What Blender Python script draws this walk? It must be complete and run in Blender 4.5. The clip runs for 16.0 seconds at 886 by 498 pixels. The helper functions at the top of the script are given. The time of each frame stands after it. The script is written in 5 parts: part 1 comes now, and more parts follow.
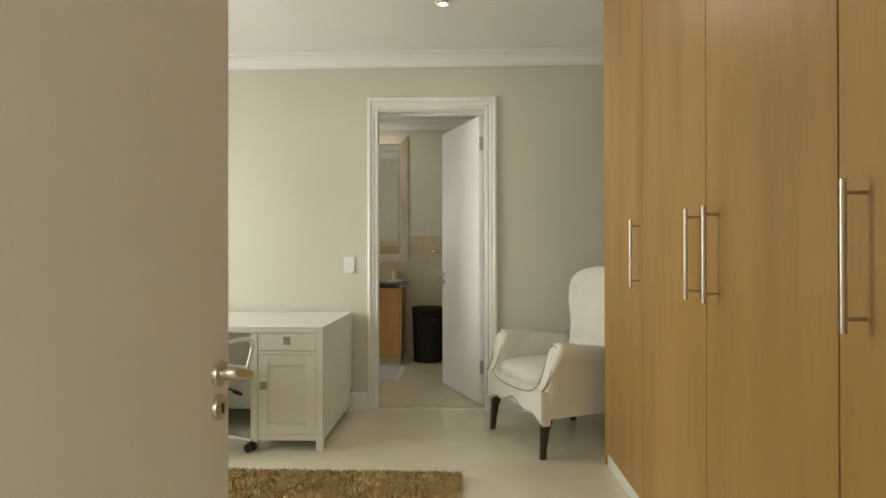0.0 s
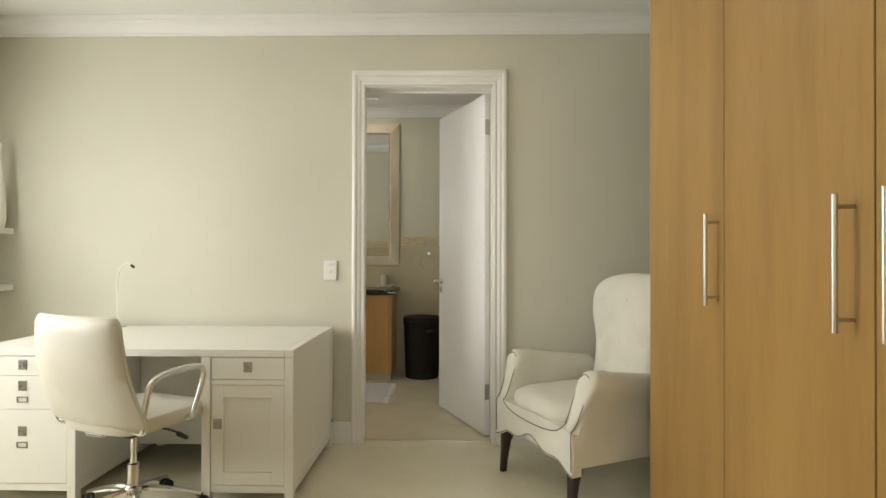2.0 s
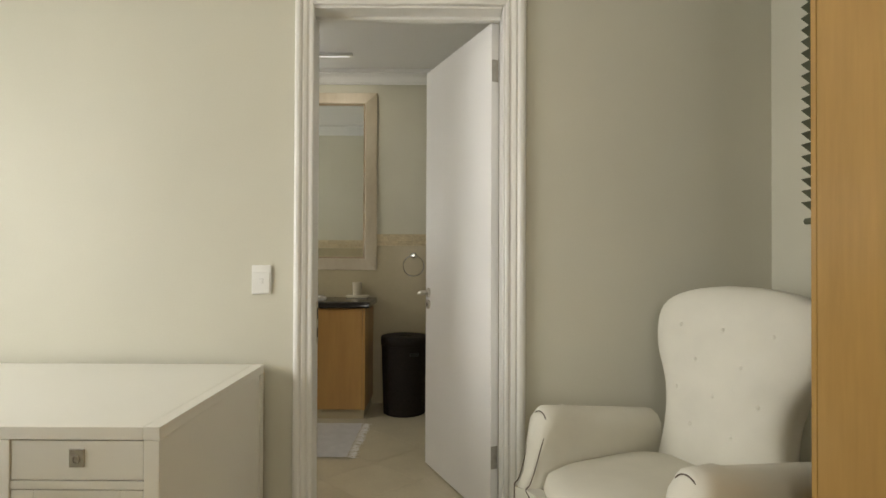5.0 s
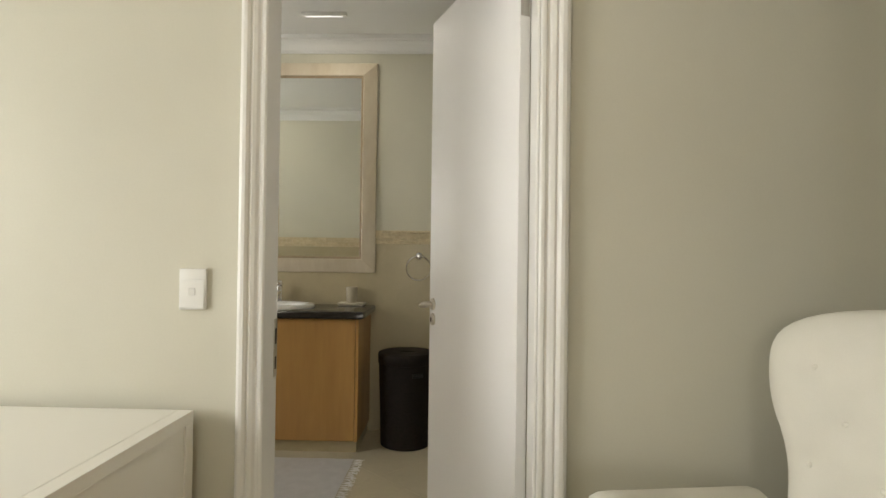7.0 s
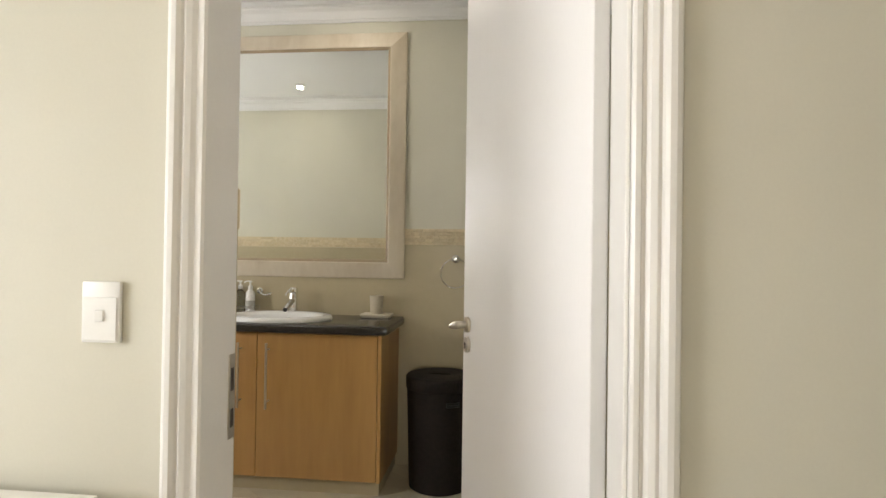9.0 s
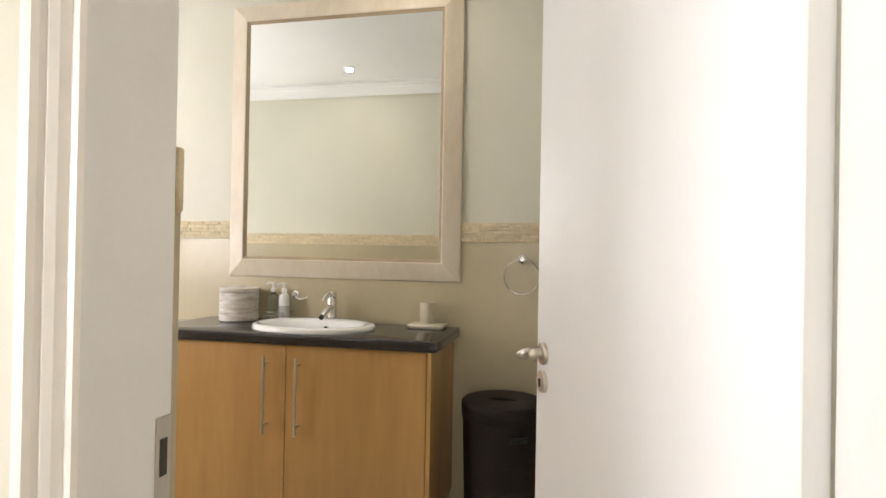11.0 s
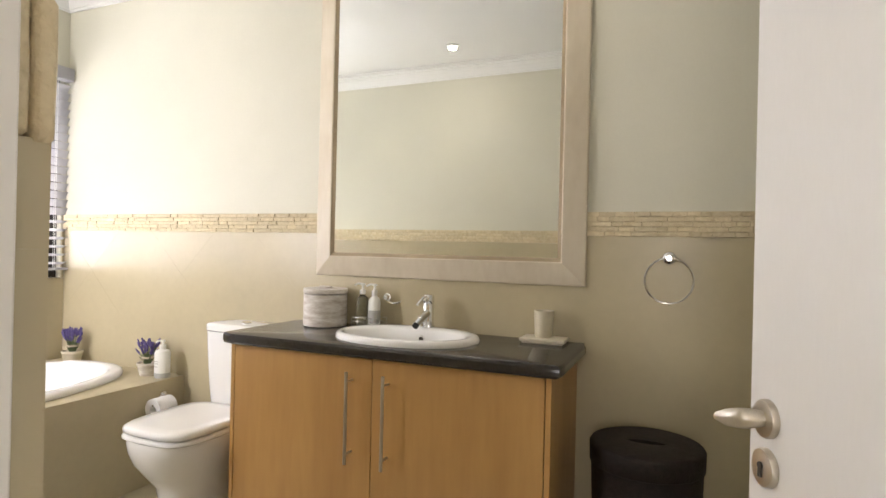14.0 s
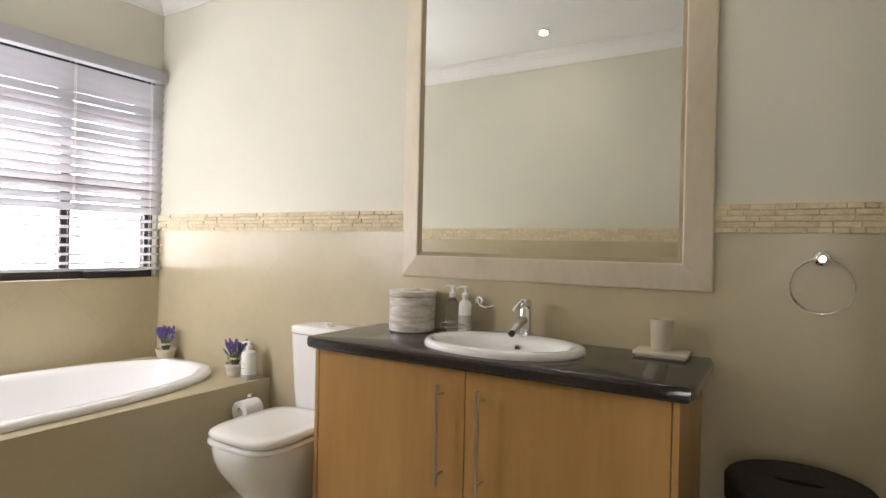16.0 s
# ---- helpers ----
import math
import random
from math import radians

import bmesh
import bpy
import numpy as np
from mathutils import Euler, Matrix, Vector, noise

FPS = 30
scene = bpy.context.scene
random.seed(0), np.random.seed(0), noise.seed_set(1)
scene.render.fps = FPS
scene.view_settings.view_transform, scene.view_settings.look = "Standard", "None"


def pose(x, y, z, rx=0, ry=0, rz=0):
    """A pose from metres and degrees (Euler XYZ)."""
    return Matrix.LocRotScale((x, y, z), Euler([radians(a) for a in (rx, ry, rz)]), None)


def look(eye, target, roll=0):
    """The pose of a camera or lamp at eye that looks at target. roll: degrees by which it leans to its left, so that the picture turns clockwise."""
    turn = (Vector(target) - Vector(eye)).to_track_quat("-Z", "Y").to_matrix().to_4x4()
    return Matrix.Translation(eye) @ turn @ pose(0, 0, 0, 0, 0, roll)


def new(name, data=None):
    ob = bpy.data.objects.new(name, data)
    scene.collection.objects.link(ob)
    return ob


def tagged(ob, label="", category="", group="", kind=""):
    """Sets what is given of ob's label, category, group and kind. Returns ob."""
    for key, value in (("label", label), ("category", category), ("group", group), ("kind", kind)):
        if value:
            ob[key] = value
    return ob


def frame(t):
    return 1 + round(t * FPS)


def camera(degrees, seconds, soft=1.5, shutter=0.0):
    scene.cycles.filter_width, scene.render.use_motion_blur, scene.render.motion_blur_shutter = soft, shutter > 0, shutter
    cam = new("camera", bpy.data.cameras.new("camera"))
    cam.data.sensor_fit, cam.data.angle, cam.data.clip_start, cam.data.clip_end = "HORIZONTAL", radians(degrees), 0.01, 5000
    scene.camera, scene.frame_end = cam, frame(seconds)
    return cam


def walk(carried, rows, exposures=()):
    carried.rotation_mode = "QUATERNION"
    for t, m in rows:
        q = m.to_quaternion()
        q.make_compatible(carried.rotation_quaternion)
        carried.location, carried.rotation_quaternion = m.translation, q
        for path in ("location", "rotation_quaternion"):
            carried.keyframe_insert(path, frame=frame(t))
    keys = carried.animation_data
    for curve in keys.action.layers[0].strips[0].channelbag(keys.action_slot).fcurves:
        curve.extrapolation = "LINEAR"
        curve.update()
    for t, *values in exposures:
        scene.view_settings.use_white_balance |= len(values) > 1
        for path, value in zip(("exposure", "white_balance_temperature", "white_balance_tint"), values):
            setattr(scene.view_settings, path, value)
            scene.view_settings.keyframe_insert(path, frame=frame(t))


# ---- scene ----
cam = camera(75.9, 16.0)
PATH = [
    (0, (0.622, -4.246, 1.187), (0.544, -2.248, 1.195), -0.07),
    (0.5, (0.622, -4.089, 1.194), (0.551, -2.090, 1.206), -0.01),
    (1, (0.596, -3.925, 1.196), (0.538, -1.926, 1.207), 0.04),
    (1.5, (0.563, -3.744, 1.199), (0.515, -1.745, 1.213), 0.09),
    (2, (0.535, -3.565, 1.199), (0.494, -1.566, 1.211), 0.13),
    (2.5, (0.525, -3.383, 1.197), (0.496, -1.383, 1.207), 0.16),
    (3, (0.528, -3.192, 1.198), (0.507, -1.192, 1.213), 0.18),
    (3.5, (0.529, -3.009, 1.195), (0.512, -1.009, 1.207), 0.19),
    (4, (0.522, -2.804, 1.194), (0.517, -0.804, 1.209), 0.20),
    (6.5, (0.535, -1.844, 1.192), (0.508, 0.156, 1.214), 0.63),
    (7, (0.542, -1.678, 1.199), (0.487, 0.322, 1.218), 0.74),
    (7.5, (0.555, -1.505, 1.206), (0.467, 0.493, 1.229), 0.82),
    (8, (0.566, -1.346, 1.207), (0.438, 0.650, 1.225), 0.85),
    (8.5, (0.566, -1.193, 1.208), (0.397, 0.800, 1.225), 0.85),
    (9, (0.551, -1.062, 1.210), (0.335, 0.926, 1.230), 0.81),
    (11.5, (0.452, -0.435, 1.213), (-0.020, 1.509, 1.219), 1.12),
    (12, (0.410, -0.355, 1.221), (-0.100, 1.579, 1.221), 1.18),
    (12.5, (0.388, -0.258, 1.216), (-0.192, 1.657, 1.216), 1.23),
    (13, (0.372, -0.178, 1.211), (-0.280, 1.713, 1.212), 1.26),
    (13.5, (0.357, -0.113, 1.204), (-0.360, 1.754, 1.206), 1.29),
    (14, (0.325, -0.062, 1.198), (-0.458, 1.778, 1.201), 1.30),
    (14.5, (0.285, -0.017, 1.193), (-0.555, 1.797, 1.193), 1.30),
    (15, (0.242, 0.023, 1.193), (-0.654, 1.811, 1.192), 1.30),
    (15.5, (0.205, 0.061, 1.197), (-0.753, 1.817, 1.193), 1.28),
    (16, (0.178, 0.107, 1.197), (-0.854, 1.820, 1.191), 1.24),
]
EXPOSURES = [(0, -0.10, 6600, 8), (1, 0.02, 6580, 8), (2, 0.05, 6550, 9), (3, -0.02, 6500, 10), (4, -0.10, 6500, 10), (6.5, 0.06, 6520, 10), (8, 0.28, 6450, 12),
             (9, 0.48, 6350, 14), (11.5, 0.85, 6250, 17), (13, 0.85, 6250, 17), (14.5, 0.63, 6300, 17), (16, 0.38, 6250, 17)]
walk(cam, [(t, look(eye, target, roll)) for t, eye, target, roll in PATH], EXPOSURES)

# ---- plan, metres: bedroom side of the door wall is y = 0 ----
CEIL = 2.67          # ceiling
CORN = 2.567         # underside of the cornice
BACK = 2.19          # bathroom back wall
XW = -3.10           # bathroom window wall
XR = 1.15            # bathroom far side wall
WT = 0.150           # thickness of the door wall
BL, BR = -2.42, 1.90  # bedroom side walls
EY = -3.95           # wall with the entrance door
DX0, DX1, DZ = -0.030, 0.776, 2.248   # bathroom door opening

# ---- world, sun, large lights ----
world = bpy.data.worlds.new("sky")
scene.world = world
world.use_nodes = True
wn = world.node_tree.nodes
sky = wn.new("ShaderNodeTexSky")
sky.sky_type, sky.sun_disc = "NISHITA", False
SUN_DIR = Vector((0.54, 0.10, -0.83)).normalized()   # the way the sunlight travels
sky.sun_elevation = math.asin(-SUN_DIR.z)
sky.sun_rotation = math.atan2(-SUN_DIR.x, -SUN_DIR.y)
world.node_tree.links.new(sky.outputs[0], wn["Background"].inputs[0])
wn["Background"].inputs[1].default_value = 0.12

sun_data = bpy.data.lights.new("sun", "SUN")
sun_data.energy, sun_data.angle, sun_data.color = 5.0, radians(0.6), (1.0, 0.94, 0.85)
sun_lamp = new("sun", sun_data)
sun_lamp.matrix_basis = look((-8, 0, 8), Vector((-8, 0, 8)) + SUN_DIR)


def area_lamp(name, eye, target, sx, sy, watts, colour):
    """A rectangular area lamp: daylight at a window, or an added fill."""
    data = bpy.data.lights.new(name, "AREA")
    data.shape, data.size, data.size_y, data.energy, data.color = "RECTANGLE", sx, sy, watts, colour
    ob = new(name, data)
    ob.matrix_basis = look(eye, target)
    return ob


area_lamp("bath_daylight", (XW - 0.55, 1.25, 1.45), (0.0, 1.25, 2.05), 2.3, 1.5, 84, (1.0, 0.98, 0.97))
# Added lamp in an unseen opening, to brighten the left of the back wall.
area_lamp("bath_end_fill", (-2.81, 0.095, 1.58), (-2.50, 2.19, 0.55), 0.46, 1.20, 20, (1.0, 0.975, 0.95))
area_lamp("bedroom_daylight", (BL - 0.06, -1.55, 1.45), (0.0, -1.3, 0.75), 1.5, 1.4, 52, (1.0, 0.98, 0.93))
def lamp_light(name, x, y, r, watts):
    """A round area lamp at the ceiling: the downlights and an added fill."""
    data = bpy.data.lights.new(name, "AREA")
    data.shape, data.size, data.energy, data.color = "DISK", r, watts, (1.0, 0.90, 0.74)
    new(name, data).matrix_basis = look((x, y, CEIL - 0.026), (x, y, 0))


lamp_light("bath_downlight", -1.24, 0.60, 0.05, 1.0)
# Added fill at the glowing strip, to brighten the upper back wall.
lamp_light("bath_ceiling_fill", -0.30, 1.77, 0.10, 1.5)
lamp_light("bedroom_downlight", 0.49, -0.87, 0.05, 2.5)
# Added fill in the landing, which has no window, to brighten the entrance door.
area_lamp("landing_fill", (0.5, -6.9, 1.7), (0.5, -4.0, 1.2), 1.6, 1.2, 50, (1.0, 0.97, 0.92))


# ---- materials ----
def material(name, colour, rough=0.6, metal=0.0, vary=0.06, scale=3.0, fine=60.0, bump=0.05, dist=0.002, spec=0.5,
             coat=0.0, stretch=(1, 1, 1), second=None, by_piece=0.0):
    """A surface with broad and fine variation of colour, gloss and relief."""
    m = bpy.data.materials.new(name)
    m.use_nodes = True
    n, l = m.node_tree.nodes, m.node_tree.links
    b = n["Principled BSDF"]
    b.inputs["Metallic"].default_value = metal
    b.inputs["Specular IOR Level"].default_value = spec
    b.inputs["Coat Weight"].default_value = coat
    b.inputs["Coat Roughness"].default_value = 0.12
    co = n.new("ShaderNodeTexCoord")
    mp = n.new("ShaderNodeMapping")
    mp.inputs["Scale"].default_value = stretch
    l.new(co.outputs["Object"], mp.inputs[0])
    broad, grain = n.new("ShaderNodeTexNoise"), n.new("ShaderNodeTexNoise")
    broad.inputs["Scale"].default_value, broad.inputs["Detail"].default_value = scale, 4
    grain.inputs["Scale"].default_value, grain.inputs["Detail"].default_value = fine, 3
    l.new(mp.outputs[0], broad.inputs["Vector"])
    l.new(mp.outputs[0], grain.inputs["Vector"])
    mix = n.new("ShaderNodeMix")
    mix.data_type = "RGBA"
    c2 = second or tuple(max(0.0, c * (1 - 2.2 * vary)) for c in colour)
    c1 = colour if second else tuple(min(1.0, c * (1 + vary)) for c in colour)
    mix.inputs[6].default_value, mix.inputs[7].default_value = (*c1, 1), (*c2, 1)
    add = n.new("ShaderNodeMath")
    add.operation = "MULTIPLY_ADD"
    add.inputs[1].default_value, add.inputs[2].default_value = 0.35, 0.0
    l.new(grain.outputs[0], add.inputs[0])
    ramp = n.new("ShaderNodeMapRange")
    ramp.inputs[1].default_value, ramp.inputs[2].default_value = 0.45, 0.95
    tot = n.new("ShaderNodeMath")
    l.new(broad.outputs[0], tot.inputs[0])
    l.new(add.outputs[0], tot.inputs[1])
    l.new(tot.outputs[0], ramp.inputs[0])
    l.new(ramp.outputs[0], mix.inputs[0])
    out = mix.outputs[2]
    if by_piece:
        info, hsv, rng = n.new("ShaderNodeObjectInfo"), n.new("ShaderNodeHueSaturation"), n.new("ShaderNodeMapRange")
        rng.inputs[3].default_value, rng.inputs[4].default_value = 1 - by_piece, 1 + by_piece
        l.new(info.outputs["Random"], rng.inputs[0])
        l.new(rng.outputs[0], hsv.inputs["Value"])
        l.new(out, hsv.inputs["Color"])
        out = hsv.outputs[0]
    l.new(out, b.inputs["Base Color"])
    rr = n.new("ShaderNodeMapRange")
    rr.inputs[3].default_value, rr.inputs[4].default_value = max(0.02, rough * 0.85), min(1, rough * 1.15)
    l.new(broad.outputs[0], rr.inputs[0])
    l.new(rr.outputs[0], b.inputs["Roughness"])
    if bump:
        bp = n.new("ShaderNodeBump")
        bp.inputs["Strength"].default_value, bp.inputs["Distance"].default_value = bump, dist
        l.new(grain.outputs[0], bp.inputs["Height"])
        l.new(bp.outputs[0], b.inputs["Normal"])
    return m


PAINT = material("sage_wall_paint", (0.62, 0.602, 0.50), 0.62, vary=0.025, scale=1.3, fine=140, bump=0.12, dist=0.001)
BATHPAINT = material("bath_wall_paint", (0.66, 0.643, 0.53), 0.6, vary=0.025, scale=1.5, fine=140, bump=0.12, dist=0.001)
CEILING = material("ceiling_paint", (0.82, 0.82, 0.79), 0.75, vary=0.015, scale=1.0, fine=120, bump=0.05, dist=0.001)
TRIM = material("white_gloss_trim", (0.80, 0.79, 0.75), 0.32, vary=0.02, scale=4, fine=90, bump=0.03, dist=0.001)
DOORPAINT = material("door_paint", (0.77, 0.76, 0.74), 0.42, vary=0.02, scale=2, fine=170, bump=0.08, dist=0.0008, stretch=(1, 1, 0.2))
SCREED = material("pale_screed_floor", (0.74, 0.70, 0.545), 0.13, vary=0.05, scale=2.2, fine=45, bump=0.03, dist=0.001, spec=0.45)
MAPLE = material("maple_veneer", (0.46, 0.278, 0.086), 0.34, vary=0.0, second=(0.345, 0.198, 0.056), scale=7, fine=70, bump=0.03,
                 dist=0.0006, stretch=(1, 1, 0.12), by_piece=0.035)
MAPLE2 = material("beech_veneer", (0.54, 0.318, 0.108), 0.33, vary=0.0, second=(0.41, 0.225, 0.074), scale=5, fine=40, bump=0.03,
                  dist=0.0006, stretch=(1, 1, 0.12), by_piece=0.03)
# Carcass seen only through the door seams; toned darker to deepen their shade.
MAPLE_SEAM = material("seam_shade_veneer", (0.40, 0.22, 0.075), 0.45, vary=0.08, scale=8, fine=80)
LACQUER = material("white_lacquer", (0.81, 0.795, 0.73), 0.34, vary=0.006, scale=2, fine=60, bump=0.05, dist=0.001, stretch=(1, 1, 0.3))
# Near-black that puts the shade of gaps, slots and holes into colour.
GAP = material("gap_shade", (0.06, 0.05, 0.04), 0.8, vary=0.1)
CHROME = material("chrome", (0.80, 0.80, 0.80), 0.14, 1.0, vary=0.02, scale=20, fine=200, bump=0)
STEEL = material("brushed_steel", (0.60, 0.56, 0.49), 0.34, 1.0, vary=0.05, scale=20, fine=260, bump=0.04, dist=0.0004, stretch=(1, 1, 0.1))
NICKEL = material("aged_nickel", (0.42, 0.40, 0.36), 0.38, 1.0, vary=0.1, scale=40, fine=200, bump=0.1, dist=0.0005)
LEATHER = material("cream_leather", (0.72, 0.69, 0.60), 0.48, vary=0.04, scale=5, fine=220, bump=0.22, dist=0.001)
UPHOLSTERY = material("ivory_upholstery", (0.77, 0.75, 0.66), 0.78, vary=0.035, scale=5, fine=420, bump=0.35, dist=0.001)
PIPING = material("dark_nail_trim", (0.16, 0.13, 0.10), 0.5, 0.3, vary=0.1, scale=80, fine=300)
DARKWOOD = material("dark_stained_wood", (0.035, 0.018, 0.012), 0.33, vary=0.15, scale=12, fine=80, stretch=(1, 1, 0.2))
SHAG = material("shag_fibre", (0.68, 0.52, 0.25), 0.85, vary=0.0, second=(0.34, 0.235, 0.09), scale=14, fine=90, bump=0)
COTTON = material("white_cotton", (0.88, 0.87, 0.86), 0.9, vary=0.03, scale=18, fine=260, bump=0.5, dist=0.003)
BATHTILE = material("beige_wall_tile", (0.495, 0.430, 0.280), 0.30, vary=0.04, scale=3, fine=30, bump=0.03, dist=0.001, by_piece=0.012)
FLOORTILE = material("beige_floor_tile", (0.58, 0.52, 0.38), 0.30, vary=0.05, scale=4, fine=40, bump=0.03, dist=0.001, by_piece=0.02)
GROUT = material("tile_grout", (0.485, 0.420, 0.273), 0.5, vary=0.06, scale=30, fine=200)
STONE = material("split_stone", (0.72, 0.63, 0.43), 0.8, vary=0.0, second=(0.58, 0.48, 0.30), scale=45, fine=130, bump=0.9, dist=0.004, by_piece=0.08)
GRANITE = material("dark_granite", (0.022, 0.019, 0.017), 0.13, vary=0.0, second=(0.034, 0.030, 0.027), scale=90, fine=260, bump=0.01, dist=0.0004)
CERAMIC = material("white_ceramic", (0.84, 0.84, 0.82), 0.07, vary=0.008, scale=3, fine=30, bump=0, coat=0.5)
ACRYLIC = material("white_acrylic", (0.86, 0.86, 0.85), 0.14, vary=0.008, scale=3, fine=30, bump=0)
LIMED = material("limed_wood", (0.70, 0.63, 0.50), 0.42, vary=0.0, second=(0.58, 0.50, 0.37), scale=6, fine=40, bump=0.08, dist=0.001, stretch=(1, 1, 0.35))
LIMED_DARK = material("limed_wood_fillet", (0.36, 0.28, 0.17), 0.45, vary=0.08, scale=9, fine=60)
WICKER = material("dark_brown_wicker", (0.014, 0.009, 0.007), 0.6, vary=0.2, scale=60, fine=240, bump=0.7, dist=0.003, spec=0.3)
WHITEWASH = material("whitewashed_wood", (0.82, 0.80, 0.75), 0.7, vary=0.0, second=(0.42, 0.35, 0.27), scale=13, fine=70, bump=0.3, dist=0.002, stretch=(1, 1, 4))
SLAT = material("blind_slat", (0.42, 0.42, 0.43), 0.5, vary=0.02, scale=8, fine=90, bump=0.03)
BRONZE = material("bronze_aluminium", (0.035, 0.03, 0.03), 0.42, 0.4, vary=0.06, scale=20, fine=100)
PLASTIC = material("white_plastic", (0.82, 0.82, 0.78), 0.35, vary=0.01, scale=10, fine=90, bump=0.02)
DARKPLASTIC = material("black_plastic", (0.02, 0.02, 0.02), 0.4, vary=0.1)
SOAPDISH = material("cream_stoneware", (0.66, 0.60, 0.46), 0.4, vary=0.05, scale=20, fine=150, bump=0.15)
GREYLABEL = material("soft_grey_label", (0.46, 0.46, 0.43), 0.5, vary=0.05)
LAVENDER = material("lavender_flower", (0.13, 0.10, 0.29), 0.8, vary=0.15, scale=60, fine=300)
STEM = material("grey_green_stem", (0.12, 0.16, 0.07), 0.7, vary=0.15, scale=60, fine=300)
TWINE = material("pale_twine", (0.62, 0.55, 0.40), 0.85, vary=0.1, scale=80, fine=300)
CANVAS = material("olive_blind_fabric", (0.13, 0.14, 0.09), 0.7, vary=0.1, scale=20, fine=300, bump=0.3)
GARDEN = material("garden_wall_render", (0.62, 0.60, 0.55), 0.85, vary=0.08, scale=2, fine=60, bump=0.3)
LAWN = material("lawn", (0.07, 0.10, 0.035), 0.9, vary=0.2, scale=3, fine=80, bump=0.5)


def glowing(name, colour, strength):
    m = bpy.data.materials.new(name)
    m.use_nodes = True
    b = m.node_tree.nodes["Principled BSDF"]
    b.inputs["Emission Color"].default_value = (*colour, 1)
    b.inputs["Emission Strength"].default_value = strength
    return m


# Dim glow standing for the bright streak on the bathroom ceiling.
STREAKGLOW = glowing("dim_streak", (1.0, 0.96, 0.88), 1.3)
LAMPGLOW = glowing("lit_lamp", (1.0, 0.95, 0.85), 14)
MIRROR = material("mirror_silver", (0.90, 0.92, 0.90), 0.01, 1.0, vary=0.0, scale=2, fine=20, bump=0)
MIRROR.node_tree.nodes["Principled BSDF"].inputs["Roughness"].default_value = 0.0
for link in list(MIRROR.node_tree.nodes["Principled BSDF"].inputs["Roughness"].links):
    MIRROR.node_tree.links.remove(link)


def glass(name, colour, rough=0.0):
    m = bpy.data.materials.new(name)
    m.use_nodes = True
    b = m.node_tree.nodes["Principled BSDF"]
    b.inputs["Base Color"].default_value = (*colour, 1)
    b.inputs["Transmission Weight"].default_value = 1
    b.inputs["Roughness"].default_value = rough
    b.inputs["IOR"].default_value = 1.45
    return m


GLASS = glass("window_glass", (1, 1, 1))
BOTTLE = glass("frosted_bottle", (0.78, 0.84, 0.80), 0.25)

# slats let a little daylight through
nt = SLAT.node_tree
trans, shader_mix = nt.nodes.new("ShaderNodeBsdfTranslucent"), nt.nodes.new("ShaderNodeMixShader")
trans.inputs[0].default_value = (0.66, 0.65, 0.66, 1)
shader_mix.inputs[0].default_value = 0.50
nt.links.new(nt.nodes["Principled BSDF"].outputs[0], shader_mix.inputs[1])
nt.links.new(trans.outputs[0], shader_mix.inputs[2])
nt.links.new(shader_mix.outputs[0], nt.nodes["Material Output"].inputs[0])


# ---- mesh helpers ----
def finish(name, bm, mat, parent=None, smooth=False, m=None, sharp=35):
    bmesh.ops.recalc_face_normals(bm, faces=bm.faces)
    me = bpy.data.meshes.new(name)
    bm.to_mesh(me)
    bm.free()
    me.materials.append(mat)
    if smooth:
        for p in me.polygons:
            p.use_smooth = True
        me.set_sharp_from_angle(angle=radians(sharp))
    ob = new(name, me)
    if parent:
        ob.parent = parent
    if m is not None:
        ob.matrix_basis = m
    return ob


def add_box(bm, lo, hi, bevel=0.0, seg=2, m=None):
    c = [(a + b) / 2 for a, b in zip(lo, hi)]
    s = [max(abs(b - a), 1e-4) for a, b in zip(lo, hi)]
    t = Matrix.LocRotScale(c, None, s)
    g = bmesh.ops.create_cube(bm, size=1, matrix=(m @ t) if m is not None else t)
    if bevel:
        edges = list({e for v in g["verts"] for e in v.link_edges})
        bmesh.ops.bevel(bm, geom=edges, offset=bevel, segments=seg, affect="EDGES", profile=0.6)


def box(name, lo, hi, mat, parent=None, bevel=0.0, seg=2, m=None):
    bm = bmesh.new()
    add_box(bm, lo, hi, bevel, seg)
    return finish(name, bm, mat, parent, False, m)


def add_loft(bm, rings, close=True, cap0=True, cap1=True):
    """Skins rings of equal point count."""
    vs = [[bm.verts.new(p) for p in r] for r in rings]
    k = len(rings[0])
    for a, b in zip(vs, vs[1:]):
        for i in range(k if close else k - 1):
            j = (i + 1) % k
            bm.faces.new((a[i], a[j], b[j], b[i]))
    if cap0:
        bm.faces.new(vs[0][::-1])
    if cap1:
        bm.faces.new(vs[-1])


def add_lathe(bm, profile, centre=(0, 0, 0), seg=32, cap0=True, cap1=True):
    cx, cy, cz = centre
    rings = [[(cx + r * math.cos(2 * math.pi * i / seg), cy + r * math.sin(2 * math.pi * i / seg), cz + z) for i in range(seg)] for r, z in profile]
    add_loft(bm, rings, True, cap0, cap1)


def smooth_path(pts, n=6):
    """A smooth line through the points."""
    P = [Vector(p) for p in pts]
    P = [2 * P[0] - P[1]] + P + [2 * P[-1] - P[-2]]
    out = []
    for a, b, c, d in zip(P, P[1:], P[2:], P[3:]):
        for i in range(n):
            t = i / n
            out.append(0.5 * ((2 * b) + (c - a) * t + (2 * a - 5 * b + 4 * c - d) * t * t + (3 * b - a - 3 * c + d) * t ** 3))
    return out + [P[-2]]


